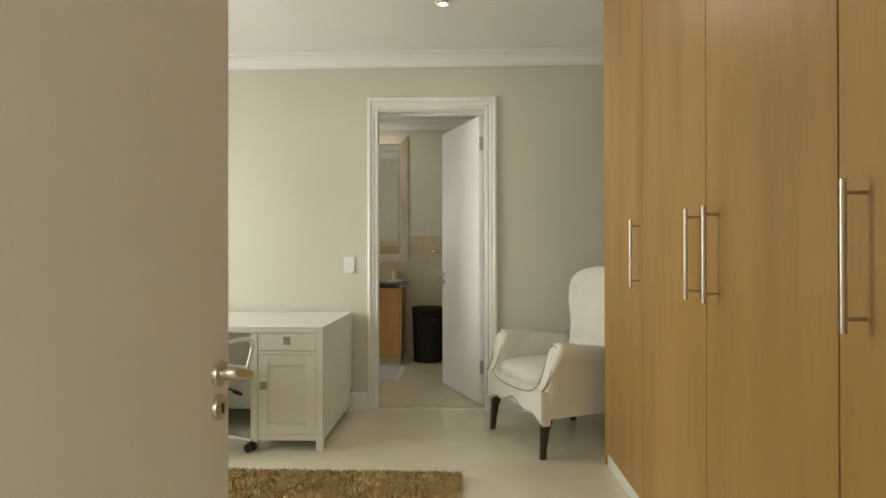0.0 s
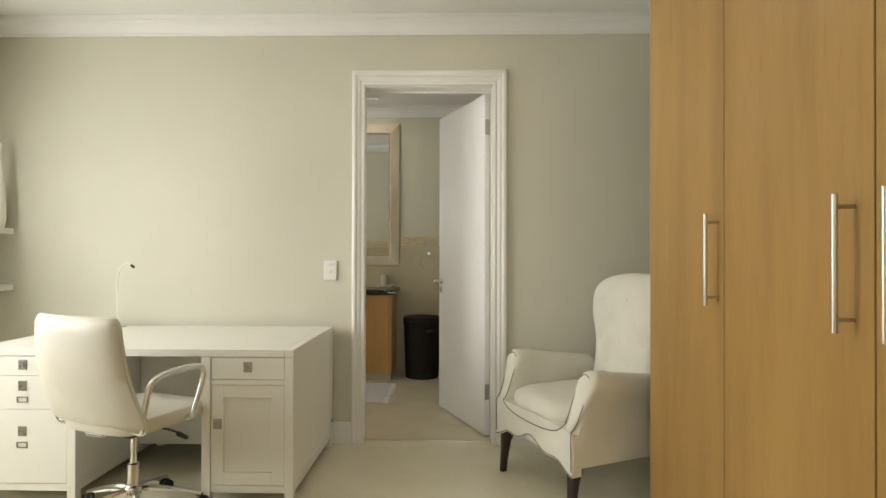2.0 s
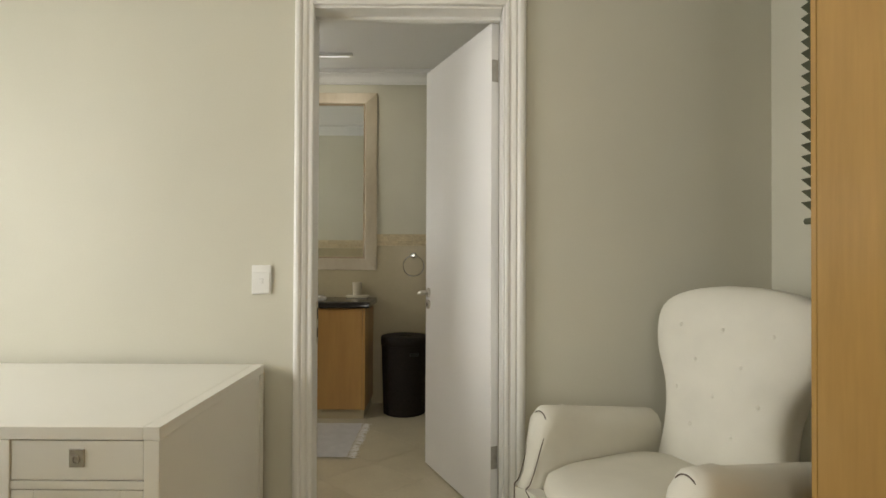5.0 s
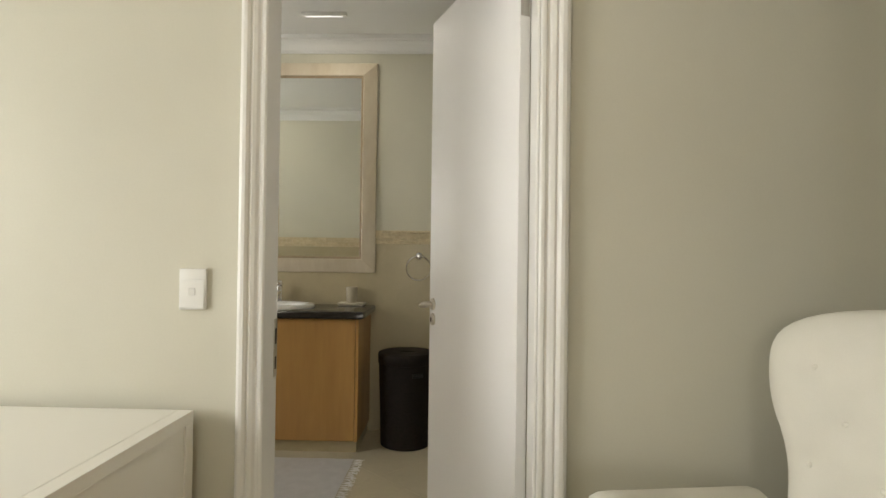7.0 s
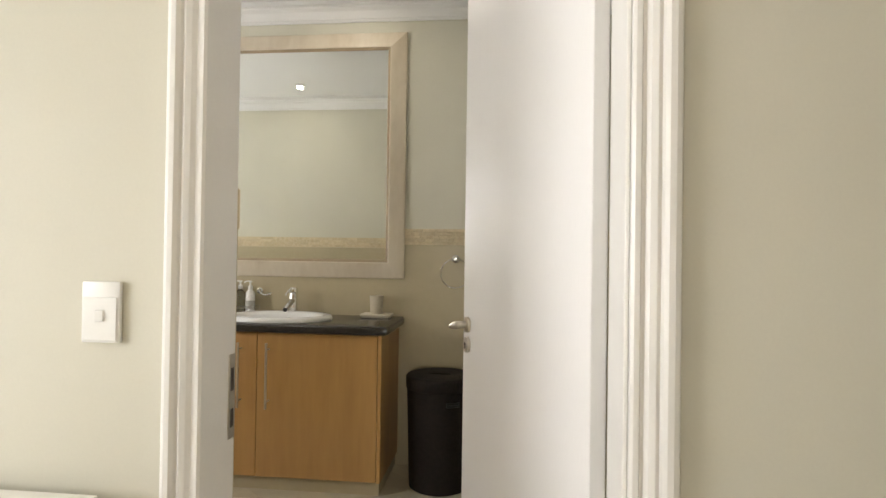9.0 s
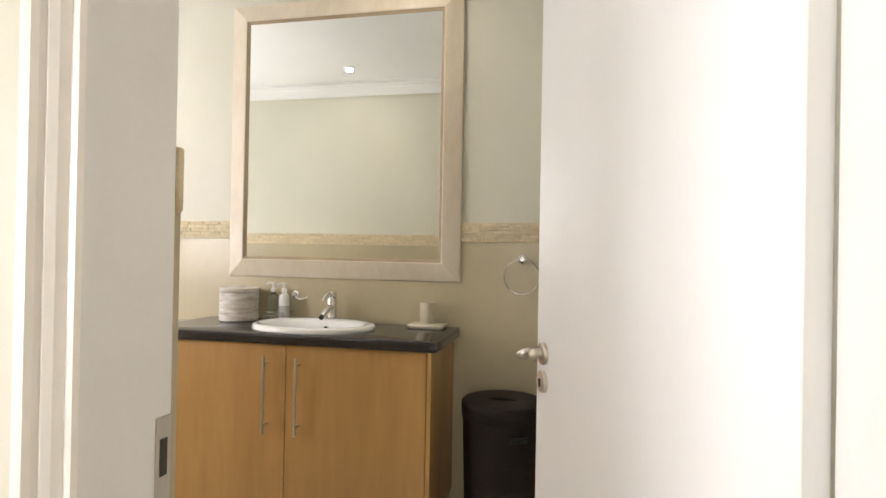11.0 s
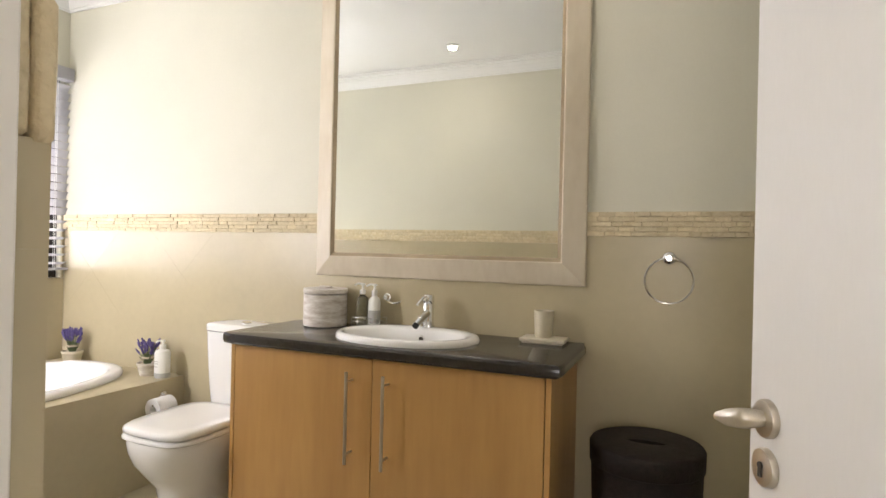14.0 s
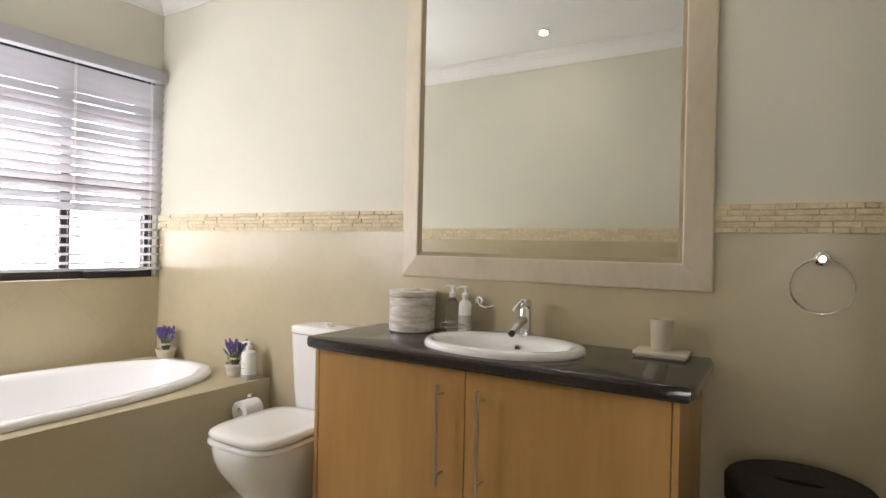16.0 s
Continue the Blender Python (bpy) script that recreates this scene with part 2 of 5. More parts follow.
def add_tube(bm, pts, r, seg=10, closed=False):
    P = [Vector(p) for p in pts]
    k = len(P)
    up = Vector((0.123, 0.31, 0.94)).normalized()
    rings = []
    for i, p in enumerate(P):
        d = (P[(i + 1) % k] - P[i - 1]) if closed else (P[min(i + 1, k - 1)] - P[max(i - 1, 0)])
        d.normalize()
        a = (up - d * up.dot(d))
        if a.length < 1e-3:
            a = d.orthogonal()
        a.normalize()
        up = a
        b = d.cross(a)
        rr = r[i] if isinstance(r, (list, tuple)) else r
        rings.append([p + (a * math.cos(2 * math.pi * j / seg) + b * math.sin(2 * math.pi * j / seg)) * rr for j in range(seg)])
    if closed:
        rings.append(rings[0])
        add_loft(bm, rings, True, False, False)
        bmesh.ops.remove_doubles(bm, verts=bm.verts, dist=1e-6)
    else:
        add_loft(bm, rings)


def add_prism(bm, poly, a, b, axis="z"):
    """A 2D outline pushed from a to b along an axis (x: poly is y,z; y: poly is x,z; z: poly is x,y)."""
    def at(p, h):
        return {"z": (p[0], p[1], h), "y": (p[0], h, p[1]), "x": (h, p[0], p[1])}[axis]
    add_loft(bm, [[at(p, a) for p in poly], [at(p, b) for p in poly]])


def super_ring(cx, cy, z, a, b, n=2.5, seg=40, front=None):
    """An oval ring; front, where given, is the half length towards -y."""
    out = []
    for i in range(seg):
        t = 2 * math.pi * i / seg
        c, s = math.cos(t), math.sin(t)
        bb = front if (front and s < 0) else b
        out.append((cx + a * math.copysign(abs(c) ** (2 / n), c), cy + bb * math.copysign(abs(s) ** (2 / n), s), z))
    return out


def thing(name, m, label, category, group="", kind=""):
    ob = new(name)
    ob.empty_display_size = 0.1
    ob.matrix_basis = m
    return tagged(ob, label, category, group, kind)


def wall_with_holes(name, axis, at0, at1, lo, hi, holes, mat, z1=CEIL):
    """A wall from at0 to at1 in thickness, lo to hi in length, with openings (a, b, z0, z1)."""
    bm = bmesh.new()
    cuts = sorted({lo, hi, *[h[0] for h in holes], *[h[1] for h in holes]})
    for a, b in zip(cuts, cuts[1:]):
        spans = [(0.0, z1)]
        for h in holes:
            if h[0] <= a and b <= h[1]:
                spans = [s for z in spans for s in ((z[0], h[2]), (h[3], z[1])) if s[1] - s[0] > 1e-4]
        for s in spans:
            if axis == "y":
                add_box(bm, (a, at0, s[0]), (b, at1, s[1]))
            else:
                add_box(bm, (at0, a, s[0]), (at1, b, s[1]))
    bmesh.ops.remove_doubles(bm, verts=bm.verts, dist=1e-5)
    return tagged(finish(name, bm, mat), kind="structure")


# ---- the shell ----
BWIN = (0.55, 2.16, 0.982, 2.175)        # bathroom window: y0, y1, z0, z1
ADDED_WIN = (-3.06, -2.56, 0.95, 2.22)       # added opening for the bath end fill lamp: x0, x1, z0, z1
RWIN = (-0.98, -0.36, 0.95, 2.10)       # bedroom window beside the wardrobe
LWIN = (-2.35, -0.75, 0.75, 2.15)       # bedroom window in the other side wall

tagged(box("floor_bedroom", (BL - 0.1, EY - 3.2, -0.12), (BR + 0.1, 0.06, 0.0), SCREED), kind="structure")
tagged(box("floor_bath_bed", (XW - 0.1, 0.062, -0.12), (XR + 0.1, BACK + 0.1, -0.006), GROUT), kind="structure")
tagged(box("ceiling_bedroom", (BL - 0.1, EY - 3.2, CEIL), (BR + 0.1, WT - 0.09, CEIL + 0.1), CEILING), kind="structure")
tagged(box("ceiling_bathroom", (XW - 0.1, WT - 0.088, CEIL), (XR + 0.1, BACK + 0.1, CEIL + 0.1), CEILING), kind="structure")
# door wall: bedroom skin and bathroom skin meet inside its thickness
wall_with_holes("wall_door_bedroom", "y", 0.0, 0.09, BL - 0.1, BR + 0.1, [(DX0 - 0.030, DX1, 0, DZ)], PAINT)
wall_with_holes("wall_door_bathroom", "y", 0.0905, WT, XW - 0.1, XR + 0.1, [ADDED_WIN, (DX0 - 0.030, DX1, 0, DZ)], BATHPAINT)
wall_with_holes("wall_bath_back", "y", BACK, BACK + 0.1, XW - 0.1, XR + 0.1, [], BATHPAINT)
wall_with_holes("wall_bath_window", "x", XW - 0.16, XW, WT, BACK, [BWIN], BATHPAINT)
wall_with_holes("wall_bath_side", "x", XR, XR + 0.1, WT, BACK, [], BATHPAINT)
wall_with_holes("wall_bedroom_left", "x", BL - 0.16, BL, EY, 0.0, [LWIN], PAINT)
wall_with_holes("wall_bedroom_right", "x", BR, BR + 0.16, EY, 0.0, [RWIN], PAINT)
EX0, EX1 = 0.055, 0.93                     # entrance opening
wall_with_holes("wall_entrance", "y", EY - 0.12, EY, BL - 0.1, BR + 0.1, [(EX0, EX1, 0, 2.12)], PAINT)
wall_with_holes("wall_landing_left", "x", -0.85, -0.75, EY - 3.1, EY - 0.12, [], PAINT)
wall_with_holes("wall_landing_right", "x", BR, BR + 0.1, EY - 3.1, EY - 0.12, [], PAINT)
wall_with_holes("wall_landing_end", "y", EY - 3.2, EY - 3.1, -0.85, BR + 0.1, [], PAINT)


def cornice(name, pts, inward):
    """Moulded cornice along a straight wall, from pts[0] to pts[1]; inward is the way into the room."""
    prof = [(0.0, CORN), (0.010, CORN), (0.014, CORN + 0.012), (0.022, CORN + 0.014), (0.030, CORN + 0.030), (0.046, CORN + 0.050),
            (0.070, CORN + 0.062), (0.074, CORN + 0.070), (0.092, CORN + 0.074), (0.094, CEIL - 0.002), (0.0, CEIL - 0.002)]
    bm = bmesh.new()
    ix, iy = inward
    add_loft(bm, [[(p[0] + ix * (d + 0.001), p[1] + iy * (d + 0.001), z) for d, z in prof] for p in pts])
    return tagged(finish(name, bm, CEILING, smooth=True, sharp=20), kind="structure")


cornice("cornice_door_wall", [(BL, 0), (BR, 0)], (0, -1))
cornice("cornice_left", [(BL, EY), (BL, 0)], (1, 0))
cornice("cornice_right", [(BR, -1.03), (BR, 0)], (-1, 0))
cornice("cornice_bath_back", [(XW, BACK), (XR, BACK)], (0, -1))
cornice("cornice_bath_window", [(XW, WT), (XW, BACK)], (1, 0))
cornice("cornice_bath_door", [(XW, WT), (XR, WT)], (0, 1))
cornice("cornice_bath_side", [(XR, WT), (XR, BACK)], (-1, 0))


def baseboard(name, x0, x1):
    prof = [(0, 0), (0.020, 0), (0.020, 0.085), (0.016, 0.092), (0.017, 0.100), (0.010, 0.112), (0.008, 0.124), (0.003, 0.132), (0, 0.132)]
    bm = bmesh.new()
    add_loft(bm, [[(x, -d - 0.001, z) for d, z in prof] for x in (x0, x1)])
    return tagged(finish(name, bm, TRIM, smooth=True, sharp=25), kind="structure")


AW = 0.092   # width of the architrave
baseboard("baseboard_left", BL + 0.001, DX0 - 0.079)
baseboard("baseboard_right", DX1 + 0.087, BR - 0.001)


def architrave():
    prof = [(0.0, 0.0), (0.0, 0.014), (0.006, 0.018), (0.016, 0.018), (0.020, 0.012), (0.026, 0.012), (0.034, 0.020), (0.046, 0.024), (0.054, 0.020),
            (0.058, 0.026), (0.066, 0.031), (0.078, 0.031), (AW - 0.004, 0.027), (AW, 0.020), (AW, 0.0)]
    left, right = 0.078 / AW, 0.086 / AW
    corners = [((DX0, 0.0), (-left, 0)), ((DX0, DZ), (-left, 1)), ((DX1, DZ), (right, 1)), ((DX1, 0.0), (right, 0))]
    bm = bmesh.new()
    rings = [[(c[0] + o[0] * u, -0.001 - d, c[1] + o[1] * u) for u, d in prof] for c, o in corners]
    add_loft(bm, rings)
    return tagged(finish("trim_bathroom_door", bm, TRIM, smooth=True, sharp=22), kind="structure")


architrave()


def door_lining():
    bm = bmesh.new()
    t = 0.012
    add_box(bm, (DX0 - 0.0295, -0.004, 0), (DX0 - 0.014, WT + 0.002, DZ - 0.0005), 0.002, 1)
    add_box(bm, (DX1 - 0.009, -0.004, 0), (DX1 - 0.0005, WT + 0.002, DZ - 0.0005), 0.002, 1)
    add_box(bm, (DX0 - 0.014, -0.004, DZ - t), (DX1 - t, WT + 0.002, DZ - 0.0005), 0.002, 1)
    add_box(bm, (DX0 - 0.014, 0.085, DZ - t - 0.012), (DX1 - t, 0.110, DZ - t))
    return tagged(finish("door_frame_lining", bm, TRIM, smooth=True), kind="structure")


door_lining()
tagged(box("threshold_strip", (DX0 - 0.014, 0.052, 0.0), (DX1 - 0.012, 0.074, 0.004), STEEL, None, 0.001, 1), kind="structure")


# ---- doors ----
def lever_handle(parent, x, y_face, side, z, way):
    """Lever on a round rose with a key rose below; way: the lever's direction along x."""
    turn = [2 * math.pi * i / 28 for i in range(28)]
    for zz in (z, z - 0.066):
        bm = bmesh.new()
        rings = []
        for r, d in ((0.026, 0.0), (0.026, 0.006), (0.0245, 0.009), (0.015, 0.010)):
            rings.append([(x + r * math.cos(a), y_face + side * d, zz + r * math.sin(a)) for a in turn])
        add_loft(bm, rings)
        finish("rose", bm, STEEL, parent, True)
    # a flattened grip that sweeps out of the rose and narrows to its tip
    line = smooth_path([(x, 0.008, z), (x, 0.022, z), (x + way * 0.004, 0.034, z - 0.001), (x + way * 0.014, 0.042, z - 0.003),
                        (x + way * 0.028, 0.047, z - 0.006), (x + way * 0.042, 0.049, z - 0.009)], 5)
    rings = []
    for i, p in enumerate(line):
        d = (line[min(i + 1, len(line) - 1)] - line[max(i - 1, 0)]).normalized()
        n = Vector((d.y, -d.x, 0)).normalized()
        k = i / (len(line) - 1)
        tall = 0.0105 + 0.0035 * math.sin(math.pi * min(1, k * 1.2)) - 0.004 * max(0.0, k - 0.75) * 4
        deep = 0.0105 - 0.0045 * k
        rings.append([p + n * deep * math.cos(a) + Vector((0, 0, tall * math.sin(a))) for a in turn[::2]])
    bm = bmesh.new()
    add_loft(bm, [[(q.x, y_face + side * q.y, q.z) for q in ring] for ring in rings])
    finish("lever", bm, STEEL, parent, True, None, 60)
    bm = bmesh.new()
    zk = z - 0.066
    add_tube(bm, [(x, y_face + side * 0.0095, zk + 0.003), (x, y_face + side * 0.0125, zk + 0.003)], 0.005, 12)
    add_box(bm, (x - 0.003, min(y_face + side * 0.0095, y_face + side * 0.0125), zk - 0.012), (x + 0.003, max(y_face + side * 0.0095, y_face + side * 0.0125), zk + 0.002))
    finish("keyhole", bm, GAP, parent)


def door_leaf(name, m, width, height, label, hinge_z, way=-1, lever_z=0.980):
    """A plain leaf hung at its local origin; it reaches along -x (way -1) with its shown face at local y = 0."""
    d = thing(name, m, label, "door", kind="")
    x0, x1 = (-width, 0.0) if way < 0 else (0.0, width)
    box("leaf", (x0, 0.0, 0.008), (x1, 0.040, height), DOORPAINT, d, 0.002, 1)
    hx = (-width + 0.046) if way < 0 else (width - 0.046)
    lever_handle(d, hx, 0.0, -1, lever_z, way)
    lever_handle(d, hx, 0.040, 1, lever_z, way)
    for z in hinge_z:
        bm = bmesh.new()
        add_tube(bm, [(0.003, 0.045, z - 0.05), (0.003, 0.045, z + 0.05)], 0.005, 12)
        add_box(bm, (-0.001, 0.002, z - 0.05), (0.0012, 0.034, z + 0.05))
        finish("hinge", bm, NICKEL, d, True)
    return d


def wpart(name, bm, mat, parent, smooth=False, sharp=35):
    """A part built in world coordinates under its thing."""
    return finish(name, bm, mat, parent, smooth, parent.matrix_basis.inverted(), sharp)


def wbox(name, lo, hi, mat, parent, bevel=0.0, seg=2):
    bm = bmesh.new()
    add_box(bm, lo, hi, bevel, seg)
    return wpart(name, bm, mat, parent)


door_leaf("bathroom_door", pose(0.730, 0.141, 0, 0, 0, -66.4), 0.785, 2.234, "white painted flush door standing open into the bathroom", (2.02, 0.29))
door_leaf("entrance_door", pose(0.087, -3.925, 0, 0, 0, 86.4), 0.825, 2.10, "cream painted flush door standing open beside the wardrobe", (1.85, 0.2), 1, 0.948)

# keep on the bathroom door lining
bm = bmesh.new()
add_box(bm, (DX0 - 0.014, 0.120, 0.80), (DX0 - 0.0115, 0.149, 0.985), 0.001, 1)
keep = tagged(finish("strike_plate", bm, STEEL, smooth=True), "brushed steel strike plate on the white door lining", "strike plate")
for z0, z1 in ((0.825, 0.865), (0.905, 0.955)):
    box("slot", (DX0 - 0.0118, 0.127, z0), (DX0 - 0.0108, 0.141, z1), GAP, keep)


# ---- bedroom ----
def wardrobe():
    xf = 1.40
    seams = [-1.052, -1.722, -2.378, -3.03, -3.685]
    w = thing("wardrobe", pose(1.65, -2.5, 0), "full-height maple veneer wardrobe with long steel bar handles", "wardrobe")
    inv = w.matrix_basis.inverted()
    bm = bmesh.new()
    add_box(bm, (xf + 0.024, -3.94, 0.075), (BR - 0.002, -1.054, CEIL - 0.003), 0.001, 1)
    finish("body", bm, MAPLE_SEAM, w, False, inv)
    wbox("plinth", (xf + 0.012, -3.94, 0.0), (BR - 0.002, -1.056, 0.074), LACQUER, w)
    wbox("end_panel", (xf + 0.001, -1.051, 0.0), (BR - 0.002, -1.031, CEIL - 0.003), MAPLE, w, 0.001, 1)
    pulls = [(-1.682, 0), (-2.317, 1), (-2.462, 2), (-3.110, 3)]
    for i, (a, b) in enumerate(zip(seams, seams[1:])):
        door = wbox("door", (xf, b + 0.0025, 0.080), (xf + 0.022, a - 0.0025, CEIL - 0.008), MAPLE, w, 0.0015, 1)
        for y, j in pulls:
            if j == i:
                bm = bmesh.new()
                add_tube(bm, [(xf - 0.042, y, 1.026), (xf - 0.042, y, 1.328)], 0.0065, 14)
                for z in (1.054, 1.300):
                    add_tube(bm, [(xf + 0.002, y, z), (xf - 0.042, y, z)], 0.005, 10)
                h = finish("handle", bm, STEEL, door, True)
    wbox("filler", (xf + 0.002, -3.94, 0.080), (xf + 0.022, -3.689, CEIL - 0.008), MAPLE, w)


wardrobe()


def drawer_pull(parent, x, y, z, m=None):
    """A small square plate with a ring recess."""
    bm = bmesh.new()
    add_box(bm, (x - 0.020, y - 0.004, z - 0.024), (x + 0.020, y + 0.001, z + 0.024), 0.0012, 1)
    pts = [(x + 0.009 * math.cos(t), y - 0.006, z - 0.003 + 0.010 * math.sin(t)) for t in [2 * math.pi * i / 16 for i in range(16)]]
    add_tube(bm, pts, 0.0022, 8, True)
    for dx in (-0.015, 0.015):
        add_box(bm, (x + dx - 0.002, y - 0.0055, z + 0.016), (x + dx + 0.002, y - 0.003, z + 0.020))
    return finish("handle", bm, NICKEL, parent, True)


def desk():
    x0, x1, y0, y1, top = -1.78, -0.223, -0.900, -0.040, 0.737
    d = thing("desk", pose((x0 + x1) / 2, (y0 + y1) / 2, 0), "white lacquered wooden desk with a cupboard and drawers on two pedestals", "desk")
    inv = d.matrix_basis.inverted()
    bm = bmesh.new()
    add_box(bm, (x0 + 0.045, y0, top - 0.034), (x1 - 0.045, y1, top), 0.002, 2)
    add_box(bm, (x0, y0, top - 0.034), (x0 + 0.0435, y1, top), 0.002, 2)
    add_box(bm, (x1 - 0.0435, y0, top - 0.034), (x1, y1, top), 0.002, 2)
    finish("top", bm, LACQUER, d, False, inv)
    zt = top - 0.035
    for px0, px1, doored in ((-0.660, x1, True), (x0, -1.262, False)):
        p = 0.042
        for cx in (px0, px1 - p):
            for cy in (y0, y1 - p):
                wbox("post", (cx, cy, 0.0), (cx + p, cy + p, zt), LACQUER, d, 0.002, 1)
        bm = bmesh.new()
        for cx in (px0 + 0.006, px1 - 0.024):
            add_box(bm, (cx, y0 + p, 0.055), (cx + 0.018, y1 - p, zt))
            add_box(bm, (cx - 0.003, y0 + p, 0.055), (cx + 0.021, y1 - p, 0.105), 0.002, 1)
        add_box(bm, (px0 + p, y1 - 0.03, 0.055), (px1 - p, y1 - 0.012, zt))
        add_box(bm, (px0 + p, y0 + 0.006, 0.060), (px1 - p, y1 - 0.03, 0.095), 0.002, 1)
        finish("side_panel", bm, LACQUER, d, False, inv)
        # Dark board behind the fronts, put there so the joints read as shade.
        bm = bmesh.new()
        add_box(bm, (px0 + p, y0 + 0.024, 0.095), (px1 - p, y0 + 0.03, zt))
        finish("shadow_board", bm, GAP, d, False, inv)
        a, b = px0 + p + 0.002, px1 - p - 0.002
        if doored:
            dr = wbox("drawer", (a, y0 + 0.003, 0.5965), (b, y0 + 0.023, zt - 0.0025), LACQUER, d, 0.0015, 1)
            drawer_pull(dr, (a + b) / 2, y0 + 0.003, 0.655)
            bm = bmesh.new()
            add_box(bm, (px0 + p, y0 + 0.002, 0.572), (px1 - p, y0 + 0.022, 0.594), 0.001, 1)
            finish("rail", bm, LACQUER, d, True, inv)
            bm = bmesh.new()
            z0, z1, f = 0.098, 0.5695, 0.060
            add_box(bm, (a, y0 + 0.003, z0), (a + f, y0 + 0.023, z1), 0.0015, 1)
            add_box(bm, (b - f, y0 + 0.003, z0), (b, y0 + 0.023, z1), 0.0015, 1)
            add_box(bm, (a + f, y0 + 0.003, z1 - f), (b - f, y0 + 0.023, z1), 0.0015, 1)
            add_box(bm, (a + f, y0 + 0.003, z0), (b - f, y0 + 0.023, z0 + f), 0.0015, 1)
            add_box(bm, (a + f - 0.002, y0 + 0.012, z0 + f - 0.002), (b - f + 0.002, y0 + 0.018, z1 - f + 0.002))
            dr = finish("cupboard_door", bm, LACQUER, d, False, inv)
            drawer_pull(dr, a + 0.032, y0 + 0.003, 0.386)
        else:
            for z0, z1, hz, lab in ((0.608, zt - 0.0025, 0.660, False), (0.449, 0.6055, 0.560, True), (0.098, 0.4465, 0.345, True)):
                dr = wbox("drawer", (a, y0 + 0.003, z0), (b, y0 + 0.023, z1), LACQUER, d, 0.0015, 1)
                drawer_pull(dr, (a + b) / 2, y0 + 0.003, hz)
                if lab:
                    bm = bmesh.new()
                    cx, z = (a + b) / 2, hz - 0.066
                    for lo, hi in (((-0.026, -0.014), (0.026, -0.010)), ((-0.026, 0.010), (0.026, 0.014)), ((-0.026, -0.010), (-0.022, 0.010)), ((0.022, -0.010), (0.026, 0.010))):
                        add_box(bm, (cx + lo[0], y0 - 0.001, z + lo[1]), (cx + hi[0], y0 + 0.004, z + hi[1]))
                    finish("label_holder", bm, NICKEL, dr)
    bm = bmesh.new()
    add_box(bm, (-1.262, y1 - 0.30, 0.10), (-0.660, y1 - 0.282, zt))
    finish("modesty_panel", bm, LACQUER, d, False, inv)
    wbox("cable_grommet", (x1 - 0.002, y1 - 0.030, 0.150), (x1 + 0.004, y1 - 0.018, 0.170), DARKPLASTIC, d, 0.001, 1)


desk()


def desk_lamp():
    l = thing("desk_lamp", pose(-1.53, -0.12, 0.7385), "slim white gooseneck desk lamp standing on the desk", "lamp")
    bm = bmesh.new()
    add_lathe(bm, [(0.045, 0), (0.045, 0.008), (0.040, 0.012), (0.006, 0.015)], seg=28)
    finish("base", bm, PLASTIC, l, True)
    bm = bmesh.new()
    add_tube(bm, smooth_path([(0, 0, 0.012), (-0.002, 0, 0.12), (-0.004, 0, 0.24), (0.006, 0, 0.335), (0.030, 0, 0.378), (0.060, 0, 0.388), (0.085, 0, 0.375)], 6), 0.0045, 10)
    finish("stem", bm, PLASTIC, l, True)
    bm = bmesh.new()
    add_tube(bm, [(0.080, 0, 0.379), (0.100, 0, 0.364)], 0.0075, 12)
    finish("head", bm, DARKPLASTIC, l, True)


desk_lamp()


